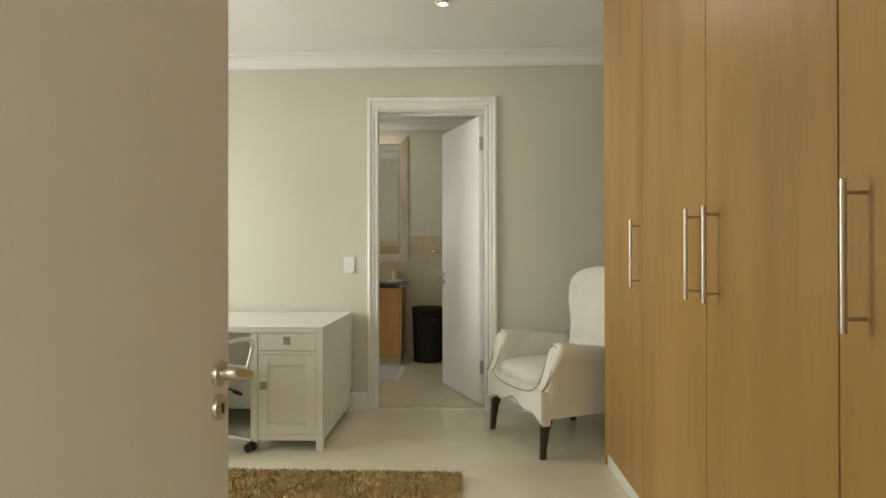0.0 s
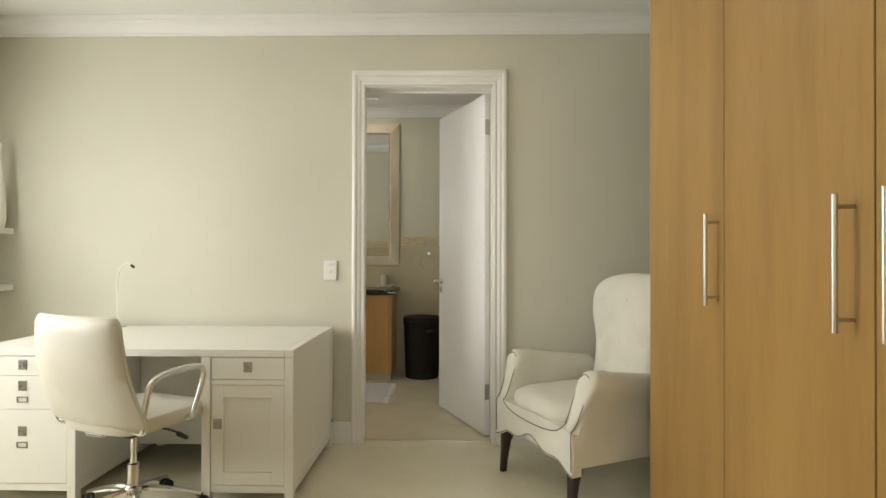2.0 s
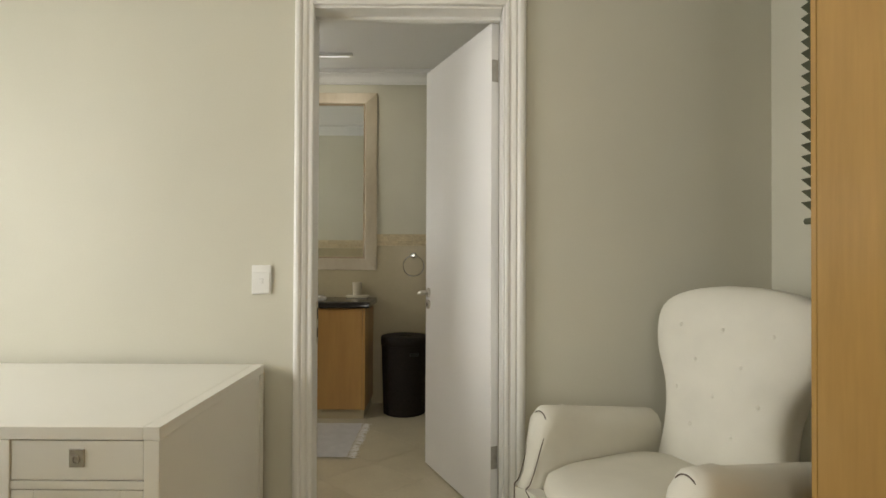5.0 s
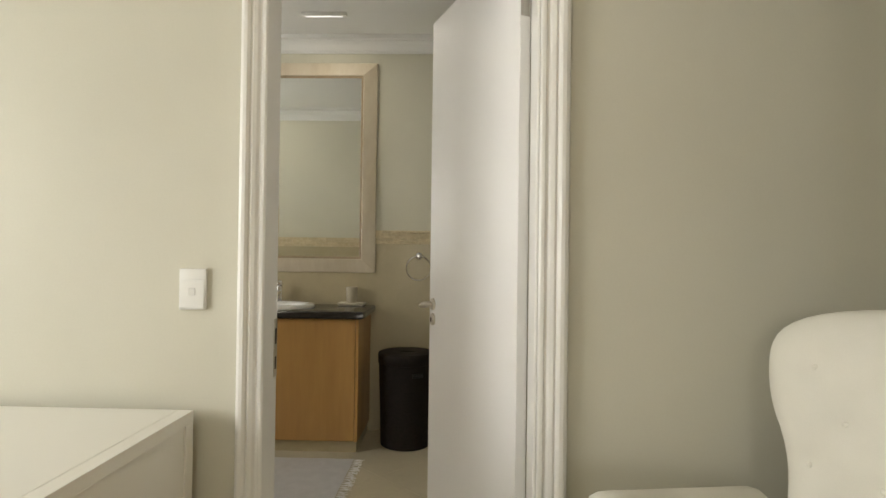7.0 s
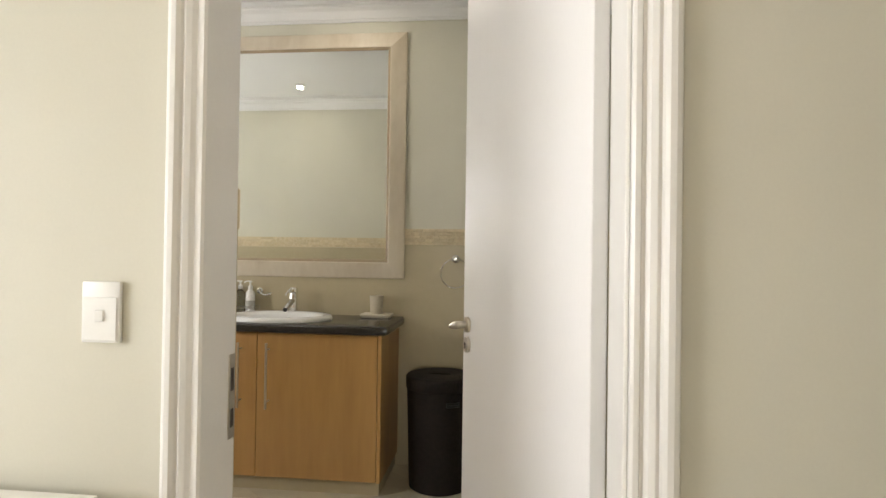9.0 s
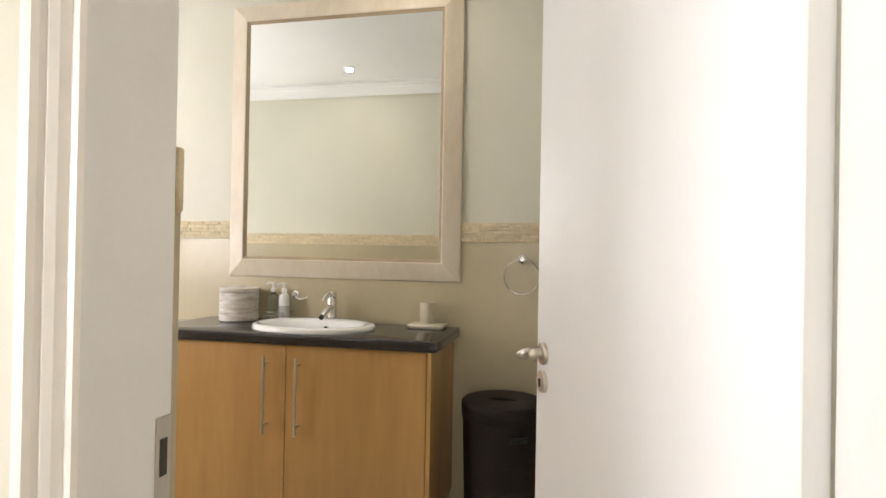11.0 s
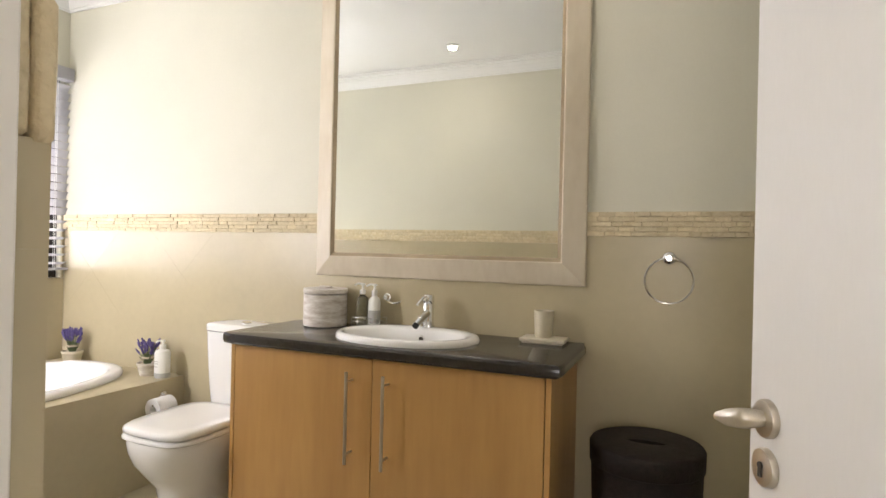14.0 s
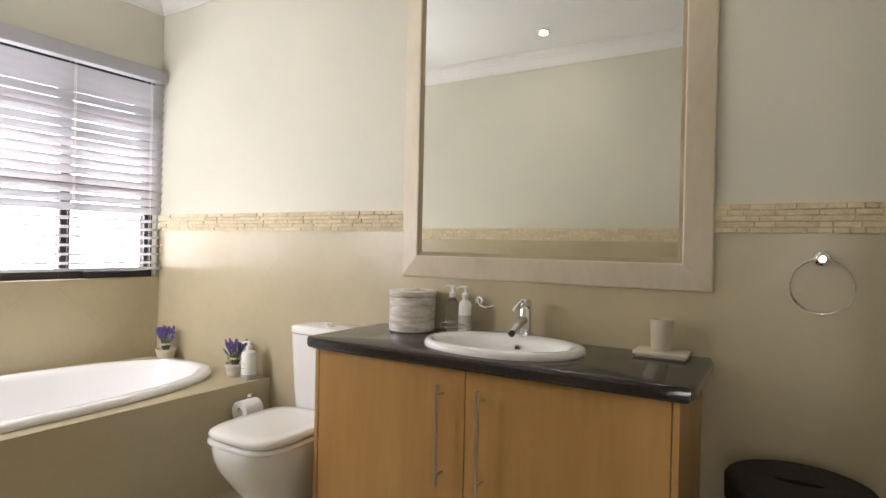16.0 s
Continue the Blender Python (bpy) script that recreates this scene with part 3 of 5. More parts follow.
def office_chair():
    c = thing("office_chair", pose(-0.925, -1.00, 0, 0, 0, -21), "cream leather office chair with chrome arms on a five-star castor base", "chair")
    bm = bmesh.new()
    for i in range(5):
        a = radians(90 + 72 * i + 20)
        ca, sa = math.cos(a), math.sin(a)
        pts = smooth_path([(0.02 * ca, 0.02 * sa, 0.115), (0.10 * ca, 0.10 * sa, 0.110), (0.20 * ca, 0.20 * sa, 0.088), (0.285 * ca, 0.285 * sa, 0.062)], 4)
        add_tube(bm, pts, [0.020 - 0.009 * j / (len(pts) - 1) for j in range(len(pts))], 10)
    add_lathe(bm, [(0.040, 0.085), (0.044, 0.10), (0.040, 0.13), (0.028, 0.14)], seg=20)
    finish("star_base", bm, CHROME, c, True)
    for i in range(5):
        a = radians(90 + 72 * i + 20)
        x, y = 0.285 * math.cos(a), 0.285 * math.sin(a)
        t = a + radians(50)
        bm = bmesh.new()
        for s in (-1, 1):
            px, py = x + s * 0.014 * math.cos(t), y + s * 0.014 * math.sin(t)
            qx, qy = x + s * 0.026 * math.cos(t), y + s * 0.026 * math.sin(t)
            add_tube(bm, [(px, py, 0.0265), (qx, qy, 0.0265)], 0.0265, 18)
        add_tube(bm, [(x, y, 0.03), (x, y, 0.068)], 0.009, 8)
        finish("castor", bm, DARKPLASTIC, c, True)
    bm = bmesh.new()
    add_lathe(bm, [(0.026, 0.13), (0.026, 0.235), (0.014, 0.24), (0.014, 0.40)], seg=20)
    finish("gas_column", bm, CHROME, c, True)
    bm = bmesh.new()
    add_box(bm, (-0.10, -0.10, 0.385), (0.10, 0.12, 0.425), 0.008, 2)
    add_tube(bm, smooth_path([(0.08, 0.03, 0.405), (0.20, 0.03, 0.400), (0.255, 0.03, 0.385)], 4), 0.005, 8)
    add_tube(bm, [(0.235, 0.03, 0.390), (0.285, 0.035, 0.376)], [0.012, 0.009], 10)
    finish("tilt_mechanism", bm, DARKPLASTIC, c, True)
    bm = bmesh.new()
    rings = []
    for z, a, b in ((0.428, 0.205, 0.205), (0.432, 0.222, 0.222), (0.450, 0.232, 0.232), (0.475, 0.232, 0.232), (0.490, 0.222, 0.222), (0.496, 0.195, 0.195), (0.498, 0.10, 0.10)):
        rings.append(super_ring(0, 0.02, z, a, b, 4.5, 44))
    add_loft(bm, rings)
    finish("seat", bm, LEATHER, c, True)
    # back shell: a gently curved upright slab, wider at the top
    bm = bmesh.new()
    nx, nz = 14, 16
    front, rear = [], []
    for j in range(nz + 1):
        v = j / nz
        z = 0.452 + 0.480 * v
        hw = 0.282 - 0.024 * v - 0.012 * v * v
        if v > 0.93:
            hw -= 0.02 * ((v - 0.93) / 0.07) ** 2
        if v < 0.1:
            hw -= 0.015 * ((0.1 - v) / 0.1) ** 2
        yb = -0.185 - 0.115 * v - 0.03 * math.sin(v * math.pi)
        fr, re = [], []
        for i in range(nx + 1):
            u = 2 * i / nx - 1
            edge = max(0.0, 1 - abs(u) ** 7) * max(0.0, 1 - abs(2 * v - 1) ** 14)
            th = 0.010 + 0.024 * edge
            cup = 0.028 * (u * u)
            fr.append((u * hw, yb + cup + th, z))
            re.append((u * hw, yb + cup - th, z))
        front.append(fr)
        rear.append(re)
    add_loft(bm, [f + r[::-1] for f, r in zip(front, rear)])
    finish("backrest", bm, LEATHER, c, True, None, 60)
    bm = bmesh.new()
    pts = []
    for j in range(nz + 1):
        pts.append((front[j][0][0] - 0.001, (front[j][0][1] + rear[j][0][1]) / 2, front[j][0][2]))
    top = [((front[nz][i][0]), (front[nz][i][1] + rear[nz][i][1]) / 2, front[nz][i][2] + 0.001) for i in range(nx + 1)]
    right = [(front[j][nx][0] + 0.001, (front[j][nx][1] + rear[j][nx][1]) / 2, front[j][nx][2]) for j in range(nz, -1, -1)]
    add_tube(bm, pts + top + right, 0.004, 8)
    finish("seam", bm, LEATHER, c, True)
    bm = bmesh.new()
    add_box(bm, (-0.05, -0.20, 0.415), (0.05, -0.02, 0.43), 0.004, 1)
    finish("back_bracket", bm, CHROME, c, True)
    for s in (-1, 1):
        bm = bmesh.new()
        add_tube(bm, smooth_path([(s * 0.19, -0.16, 0.448), (s * 0.255, -0.165, 0.455), (s * 0.262, -0.17, 0.52), (s * 0.262, -0.14, 0.635), (s * 0.262, -0.08, 0.672),
                                  (s * 0.262, 0.06, 0.682), (s * 0.262, 0.135, 0.668), (s * 0.262, 0.150, 0.62), (s * 0.262, 0.105, 0.50), (s * 0.255, 0.085, 0.455),
                                  (s * 0.19, 0.085, 0.448)], 5), 0.0135, 12)
        finish("arm", bm, CHROME, c, True)


office_chair()


def armchair():
    c = thing("armchair", pose(1.190, -0.585, 0, 0, 0, -65), "ivory upholstered armchair with rolled arms, dark nail trim and dark legs", "armchair")
    for x, y, s in ((-0.300, -0.258, -1), (0.300, -0.258, -1), (-0.25, 0.30, 1), (0.25, 0.30, 1)):
        bm = bmesh.new()
        rings = []
        for z, r, sh in ((0.0, 0.017, 1.0), (0.08, 0.019, 0.75), (0.17, 0.025, 0.35), (0.20, 0.032, 0.1), (0.28, 0.036, 0.0)):
            off = s * 0.025 * sh
            rings.append(super_ring(x * (1 + 0.02 * sh), y + off, z, r, r, 4, 16))
        add_loft(bm, rings)
        finish("leg", bm, DARKWOOD, c, True)
    # base body
    bm = bmesh.new()
    rings = []
    for z, a, b in ((0.235, 0.30, 0.295), (0.25, 0.315, 0.31), (0.36, 0.32, 0.315), (0.385, 0.315, 0.31), (0.39, 0.28, 0.27)):
        rings.append(super_ring(0, 0.025, z, a, b, 7, 48))
    add_loft(bm, rings)
    finish("base", bm, UPHOLSTERY, c, True)
    # serpentine front rail
    bm = bmesh.new()
    low = []
    for i in range(41):
        u = -1 + 2 * i / 40
        low.append((0.345 * u, 0.240 + 0.030 * math.cos(u * math.pi) + 0.014 * math.cos(3 * u * math.pi)))
    poly = low + [(0.345, 0.385), (0.27, 0.402), (-0.27, 0.402), (-0.345, 0.385)]
    add_prism(bm, poly, -0.306, -0.255, "y")
    finish("front_rail", bm, UPHOLSTERY, c, True)
    bm = bmesh.new()
    add_tube(bm, [(x, -0.3075, z + 0.007) for x, z in low], 0.0019, 6)
    finish("nail_trim", bm, PIPING, c, True)
    # seat cushion
    bm = bmesh.new()
    rings = []
    for z, a, b, f in ((0.392, 0.235, 0.25, 0.285), (0.40, 0.252, 0.26, 0.302), (0.430, 0.262, 0.27, 0.312), (0.462, 0.258, 0.265, 0.300), (0.480, 0.235, 0.24, 0.265), (0.490, 0.15, 0.15, 0.17)):
        rings.append(super_ring(0, 0.0, z, a, b, 4, 48, f))
    add_loft(bm, rings)
    finish("seat_cushion", bm, UPHOLSTERY, c, True, None, 60)
    # arms: an upright panel with an outward roll, swept up from the front rail
    for s in (-1, 1):
        bm = bmesh.new()
        rings, lines_in, lines_out = [], [], []
        n = 22
        for i in range(n + 1):
            v = i / n
            y = -0.300 + 0.60 * v
            k = min(1.0, v / 0.17)
            k = k * k * (3 - 2 * k)
            top = 0.415 + 0.245 * k - 0.075 * max(0.0, v - 0.2)
            roll = 0.022 + 0.040 * k
            cx, cz = 0.300, top - roll
            sec = [(0.345, 0.232), (0.350, 0.30), (0.346, max(0.345, cz - roll * 1.5))]
            for j in range(9):
                t = radians(-60 + j * 32)
                sec.append((cx + 0.024 * k + roll * 1.05 * math.cos(t), cz + roll * math.sin(t)))
            sec += [(0.258, max(0.34, cz - roll * 1.3)), (0.256, 0.33), (0.262, 0.232)]
            rings.append([(s * x, y, z) for x, z in sec])
        add_loft(bm, rings if s > 0 else [r[::-1] for r in rings])
        finish("arm", bm, UPHOLSTERY, c, True, None, 60)
        cx, cz, rr = s * 0.318, 0.606, 0.050
        bm = bmesh.new()
        rings = []
        for y, f in ((-0.208, 0.55), (-0.212, 0.80), (-0.206, 0.94), (-0.192, 1.0), (-0.110, 1.0), (-0.080, 0.8)):
            rings.append([(cx + rr * f * math.cos(t), y, cz + rr * f * math.sin(t)) for t in [2 * math.pi * q / 28 for q in range(28)]])
        add_loft(bm, rings)
        finish("arm_scroll", bm, UPHOLSTERY, c, True, None, 60)
        bm = bmesh.new()
        loop = [(cx + s * 0.038 * math.cos(radians(t)), -0.214, cz + 0.038 * math.sin(radians(t))) for t in range(-60, 200, 20)]
        outer, inner = [], []
        for i in range(0, 7):
            v = 0.022 * i
            k = min(1.0, v / 0.17)
            k = k * k * (3 - 2 * k)
            z = 0.415 + 0.245 * k
            outer.append((s * (0.338 + 0.018 * k), -0.303 + 0.60 * v - 0.002, z - 0.016 - 0.045 * k))
            inner.append((s * (0.268 + 0.004 * k), -0.303 + 0.60 * v - 0.002, z - 0.012 - 0.050 * k))
        seat_line = [(s * 0.252, -0.3080, 0.392), (s * 0.215, -0.3082, 0.372), (s * 0.13, -0.3082, 0.356), (0.0, -0.3082, 0.350)]
        add_tube(bm, smooth_path([(s * 0.338, -0.3078, 0.222), (s * 0.338, -0.3080, 0.30), (s * 0.336, -0.3078, 0.375)] + outer + loop + inner[::-1] + seat_line, 3), 0.0021, 6)
        finish("nail_trim", bm, PIPING, c, True)
    # back: waisted below, broad and arched above
    def half_width(z):
        t = (z - 0.42) / 0.66
        w = 0.262 - 0.030 * math.sin(min(1, max(0, t / 0.6)) * math.pi) + 0.076 * (1 / (1 + math.exp(-(t - 0.60) * 15)))
        k = max(0.0, (z - 0.91) / 0.176)
        return w * math.sqrt(max(0.02, 1 - k ** 3.6))
    bm = bmesh.new()
    rings = []
    zs = [0.40 + 0.50 * i / 16 for i in range(17)] + [0.91 + 0.175 * math.sin(radians(90 * i / 12)) for i in range(1, 13)]
    for z in zs:
        t = (z - 0.40) / 0.66
        cy = 0.300 + 0.115 * t
        k = math.sqrt(max(0.03, 1 - max(0.0, (z - 0.93) / 0.156) ** 3))
        rings.append(super_ring(0, cy, z, half_width(z), (0.070 + 0.012 * math.sin(t * math.pi)) * k, 3.2, 48, (0.078 + 0.028 * math.sin(min(1, t) * math.pi)) * k))
    add_loft(bm, rings)
    # buttons pull the padding in
    spots = [(x, z) for z, xs in ((0.94, (-0.18, 0.0, 0.18)), (0.83, (-0.09, 0.09)), (0.72, (-0.16, 0.0, 0.16)), (0.61, (-0.08, 0.08))) for x in xs]
    bmesh.ops.subdivide_edges(bm, edges=[e for e in bm.edges if e.calc_length() > 0.02 and all(v.co.y < 0.365 for v in e.verts)], cuts=1, use_grid_fill=True)
    for v in bm.verts:
        t = (v.co.z - 0.40) / 0.66
        if v.co.y < 0.300 + 0.115 * t - 0.02:
            for x, z in spots:
                d2 = (v.co.x - x) ** 2 + (v.co.z - z) ** 2
                v.co.y += 0.011 * math.exp(-d2 / 0.0011)
    finish("backrest", bm, UPHOLSTERY, c, True, None, 70)
    for x, z in spots:
        t = (z - 0.40) / 0.66
        y = 0.300 + 0.115 * t - (0.078 + 0.028 * math.sin(t * math.pi)) * max(0.0, 1 - abs(x / half_width(z)) ** 3.2) ** (1 / 3.2) + 0.010
        bm = bmesh.new()
        bmesh.ops.create_uvsphere(bm, u_segments=12, v_segments=8, radius=0.0075, matrix=Matrix.Translation((x, y, z)) @ Matrix.Diagonal((1, 0.5, 1, 1)))
        finish("button", bm, UPHOLSTERY, c, True)


armchair()


def shag_rug():
    x0, x1, y0, y1 = -1.05, 0.60, -2.45, -1.27
    r = thing("shag_rug", pose((x0 + x1) / 2, (y0 + y1) / 2, 0), "golden beige long-pile shag rug lying on the pale floor", "rug")
    bm = bmesh.new()
    add_box(bm, (x0 + 0.01, y0 + 0.01, 0.001), (x1 - 0.01, y1 - 0.01, 0.012), 0.003, 1)
    wpart("backing", bm, SHAG, r)
    rnd = random.Random(4)
    verts, faces = [], []
    for _ in range(26000):
        x, y = rnd.uniform(x0, x1), y1 - (y1 - y0) * rnd.random() ** 1.5
        a, h, lean = rnd.uniform(0, 6.283), rnd.uniform(0.022, 0.042), rnd.uniform(0.005, 0.028)
        wx, wy = 0.0030 * math.cos(a), 0.0030 * math.sin(a)
        b = a + rnd.uniform(0.6, 2.4)
        lx, ly = lean * math.cos(b), lean * math.sin(b)
        k = len(verts)
        verts += [(x - wx, y - wy, 0.008), (x + wx, y + wy, 0.008), (x + lx * 0.5 + wx, y + ly * 0.5 + wy, 0.008 + h * 0.7), (x + lx * 0.5 - wx, y + ly * 0.5 - wy, 0.008 + h * 0.7),
                  (x + lx, y + ly, 0.008 + h * 0.85)]
        faces += [(k, k + 1, k + 2, k + 3), (k + 3, k + 2, k + 4)]
    me = bpy.data.meshes.new("pile")
    me.from_pydata(verts, [], faces)
    me.materials.append(SHAG)
    pile = new("pile", me)
    pile.parent = r
    pile.matrix_basis = r.matrix_basis.inverted()
    tagged(pile, kind="stuff")


shag_rug()


def light_switch():
    s = thing("light_switch", pose(-0.2465, -0.0015, 1.086), "white plastic light switch plate with a single rocker on the wall", "light switch")
    bm = bmesh.new()
    add_box(bm, (-0.041, -0.010, -0.061), (0.041, 0.0, 0.061), 0.004, 2)
    finish("plate", bm, PLASTIC, s, True)
    bm = bmesh.new()
    add_box(bm, (-0.036, -0.0125, -0.056), (0.036, -0.0105, 0.030), 0.001, 1)
    add_box(bm, (-0.010, -0.0160, -0.018), (0.010, -0.0127, 0.004), 0.0015, 1)
    finish("rocker", bm, PLASTIC, s, True)


light_switch()


def downlight(x, y, ceiling_z, lit):
    d = thing("downlight", pose(x, y, ceiling_z), "small round recessed ceiling downlight with a white ring", "downlight", "ceiling downlights")
    bm = bmesh.new()
    add_lathe(bm, [(0.046, -0.001), (0.046, -0.006), (0.041, -0.008), (0.033, -0.004), (0.033, -0.001)], seg=28)
    finish("ring", bm, PLASTIC, d, True)
    bm = bmesh.new()
    add_lathe(bm, [(0.024, -0.0105), (0.019, -0.013), (0.006, -0.014)], seg=24)
    finish("bulb", bm, LAMPGLOW, d, True)


downlight(0.49, -0.87, CEIL, True)
downlight(-1.24, 0.60, CEIL, True)


def wall_shelf(z):
    s = tagged(box("wall_shelf", (BL + 0.001, -0.85, z - 0.035), (BL + 0.17, -0.03, z), LACQUER, None, 0.002, 1), "white floating shelf fixed to the bedroom wall", "shelf", "floating wall shelves")
    return s


wall_shelf(1.345)
wall_shelf(0.99)
bm = bmesh.new()
add_lathe(bm, [(0.030, 0.0), (0.040, 0.06), (0.036, 0.20), (0.020, 0.36), (0.013, 0.46), (0.016, 0.53), (0.013, 0.53), (0.010, 0.46)], (BL + 0.125, -0.10, 1.3455), 28, True, False)
tagged(finish("tall_vase", bm, LACQUER, smooth=True), "slender white vase standing on the upper shelf", "vase")


def air_conditioner():
    a = thing("air_conditioner", pose(BR - 0.001, -0.75, 2.245), "white split air-conditioning unit high on the bedroom wall", "air conditioner")
    prof = [(0.0, -0.02), (-0.12, -0.02), (-0.185, 0.0), (-0.222, 0.05), (-0.236, 0.12), (-0.236, 0.20), (-0.20, 0.27), (-0.15, 0.285), (0.0, 0.285)]
    bm = bmesh.new()
    add_loft(bm, [[(x, y, z) for x, z in prof] for y in (-0.27, 0.48)])
    finish("casing", bm, PLASTIC, a, True, None, 25)
    # Bars in the gap colour draw the shade between the louvres.
    bm = bmesh.new()
    for z, x in ((0.004, -0.187), (0.045, -0.2185), (0.090, -0.2300)):
        add_box(bm, (x - 0.004, -0.25, z), (x + 0.004, 0.482, z + 0.005))
    finish("louvre_gap", bm, GAP, a)


air_conditioner()


def slatted_blind():
    b = thing("slatted_blind", pose(BR - 0.06, -0.66, 2.12), "dark olive slatted blind hanging over the bedroom window", "blind")
    wbox("headrail", (BR - 0.25, -1.04, 2.150), (BR - 0.002, -0.32, 2.172), PLASTIC, b, 0.003, 1)
    for i in range(19):
        z = 2.13 - 0.042 * i
        bm = bmesh.new()
        add_box(bm, (-0.024, -0.335, -0.0012), (0.024, 0.335, 0.0012), m=pose(0, 0, 0, 0, 38, 0))
        finish("slat", bm, CANVAS, b, False, pose(0.0, 0.0, z - 2.12))
    bm = bmesh.new()
    for y in (-0.25, 0.25):
        add_tube(bm, [(-0.02, y, 0.03), (-0.02, y, -0.80)], 0.0015, 6)
    add_tube(bm, [(0.0, -0.335, -0.80), (0.0, 0.335, -0.80)], 0.012, 10)
    finish("cord", bm, CANVAS, b)


slatted_blind()


def plain_window(name, axis_x, y0, y1, z0, z1, d):
    """An aluminium window frame with two panes in a side wall."""
    w = tagged(new(name), kind="structure")
    w.matrix_basis = pose(axis_x, (y0 + y1) / 2, z0)
    bm = bmesh.new()
    f = 0.045
    ym = (y0 + y1) / 2
    for a, b in ((y0, y0 + f), (ym - f / 2, ym + f / 2), (y1 - f, y1)):
        add_box(bm, (axis_x - 0.025, a, z0), (axis_x + 0.025, b, z1), 0.002, 1)
    for a, b in ((z0, z0 + f), (z1 - f, z1)):
        for c, e in ((y0 + f, ym - f / 2), (ym + f / 2, y1 - f)):
            add_box(bm, (axis_x - 0.025, c, a), (axis_x + 0.025, e, b), 0.002, 1)
    wpart("frame", bm, BRONZE, w, True)
    bm = bmesh.new()
    add_box(bm, (axis_x - 0.003, y0 + f, z0 + f), (axis_x + 0.003, ym - f / 2, z1 - f))
    add_box(bm, (axis_x - 0.003, ym + f / 2, z0 + f), (axis_x + 0.003, y1 - f, z1 - f))
    p = wpart("pane", bm, GLASS, w)
    p.visible_shadow = False
    return w


plain_window("window_bedroom_right", BR + 0.10, *RWIN, 1)
plain_window("window_bedroom_left", BL - 0.12, *LWIN, 1)


# ---- bathroom ----
def vanity():
    x0, x1, yf, top = -1.345, -0.050, 1.712, 0.850
    v = thing("vanity_cabinet", pose(-0.69, 1.93, 0), "beech veneer vanity cabinet with two doors and long steel bar handles", "cabinet")
    inv = v.matrix_basis.inverted()
    bm = bmesh.new()
    add_box(bm, (x0, yf + 0.0, 0.070), (x0 + 0.018, BACK - 0.014, top - 0.046), 0.001, 1)
    add_box(bm, (x1 - 0.018, yf + 0.0, 0.070), (x1, BACK - 0.014, top - 0.046), 0.001, 1)
    add_box(bm, (x0 + 0.018, yf + 0.022, 0.070), (x1 - 0.018, BACK - 0.014, 0.088))
    add_box(bm, (x0 + 0.018, yf + 0.024, 0.088), (x1 - 0.018, yf + 0.030, top - 0.046))
    finish("body", bm, MAPLE2, v, False, inv)
    wbox("plinth", (x0 + 0.01, yf + 0.028, 0.0), (x1 - 0.01, BACK - 0.02, 0.069), BATHTILE, v)
    mid = -0.694
    for a, b, hx in ((x0 + 0.021, mid - 0.0015, mid - 0.082), (mid + 0.0015, x1 - 0.021, mid + 0.066)):
        door = wbox("door", (a, yf, 0.074), (b, yf + 0.020, top - 0.050), MAPLE2, v, 0.0012, 1)
        bm = bmesh.new()
        add_tube(bm, [(hx, yf - 0.042, 0.426), (hx, yf - 0.042, 0.754)], 0.0062, 14)
        for z in (0.460, 0.720):
            add_tube(bm, [(hx, yf + 0.002, z), (hx, yf - 0.042, z)], 0.0045, 10)
        finish("handle", bm, STEEL, door, True)


def counter_top(bx, by, ba, bb):
    """A slab with a rounded edge and an oval cut-out for the basin."""
    x0, x1, y0, y1, z0, z1 = -1.378, -0.014, 1.676, BACK - 0.013, 0.806, 0.850
    n = 120
    r = 0.028

    def outline(ins):
        out = []
        for i in range(n):
            t = 2 * math.pi * i / n
            dx, dy = math.cos(t), math.sin(t)
            k = min(((x1 - ins if dx > 0 else x0 + ins) - bx) / dx if abs(dx) > 1e-6 else 1e9, ((y1 if dy > 0 else y0 + ins) - by) / dy if abs(dy) > 1e-6 else 1e9)
            px, py = bx + dx * k, by + dy * k
            for cx, s in ((x0 + r, -1), (x1 - r, 1)):
                if (px - cx) * s > 0 and py < y0 + r:
                    v = Vector((px - cx, py - (y0 + r)))
                    v = v.normalized() * min(v.length, r - ins)
                    px, py = cx + v.x, y0 + r + v.y
            out.append((px, py))
        return out
    hole = [(bx + ba * math.cos(2 * math.pi * i / n), by + bb * math.sin(2 * math.pi * i / n)) for i in range(n)]
    bm = bmesh.new()
    rings = [[(x, y, z0) for x, y in hole], [(x, y, z1) for x, y in hole]]
    for ins, z in ((0.012, z1), (0.005, z1 - 0.003), (0.0, z1 - 0.011), (0.0, z0 + 0.010), (0.006, z0 + 0.002), (0.012, z0)):
        rings.append([(x, y, z) for x, y in outline(ins)])
    rings.append(rings[0])
    add_loft(bm, rings, True, False, False)
    bmesh.ops.remove_doubles(bm, verts=bm.verts, dist=1e-6)
    ob = finish("counter_top", bm, GRANITE, smooth=True, sharp=30)
    tagged(ob, "polished dark brown granite counter top on the vanity", "counter top")


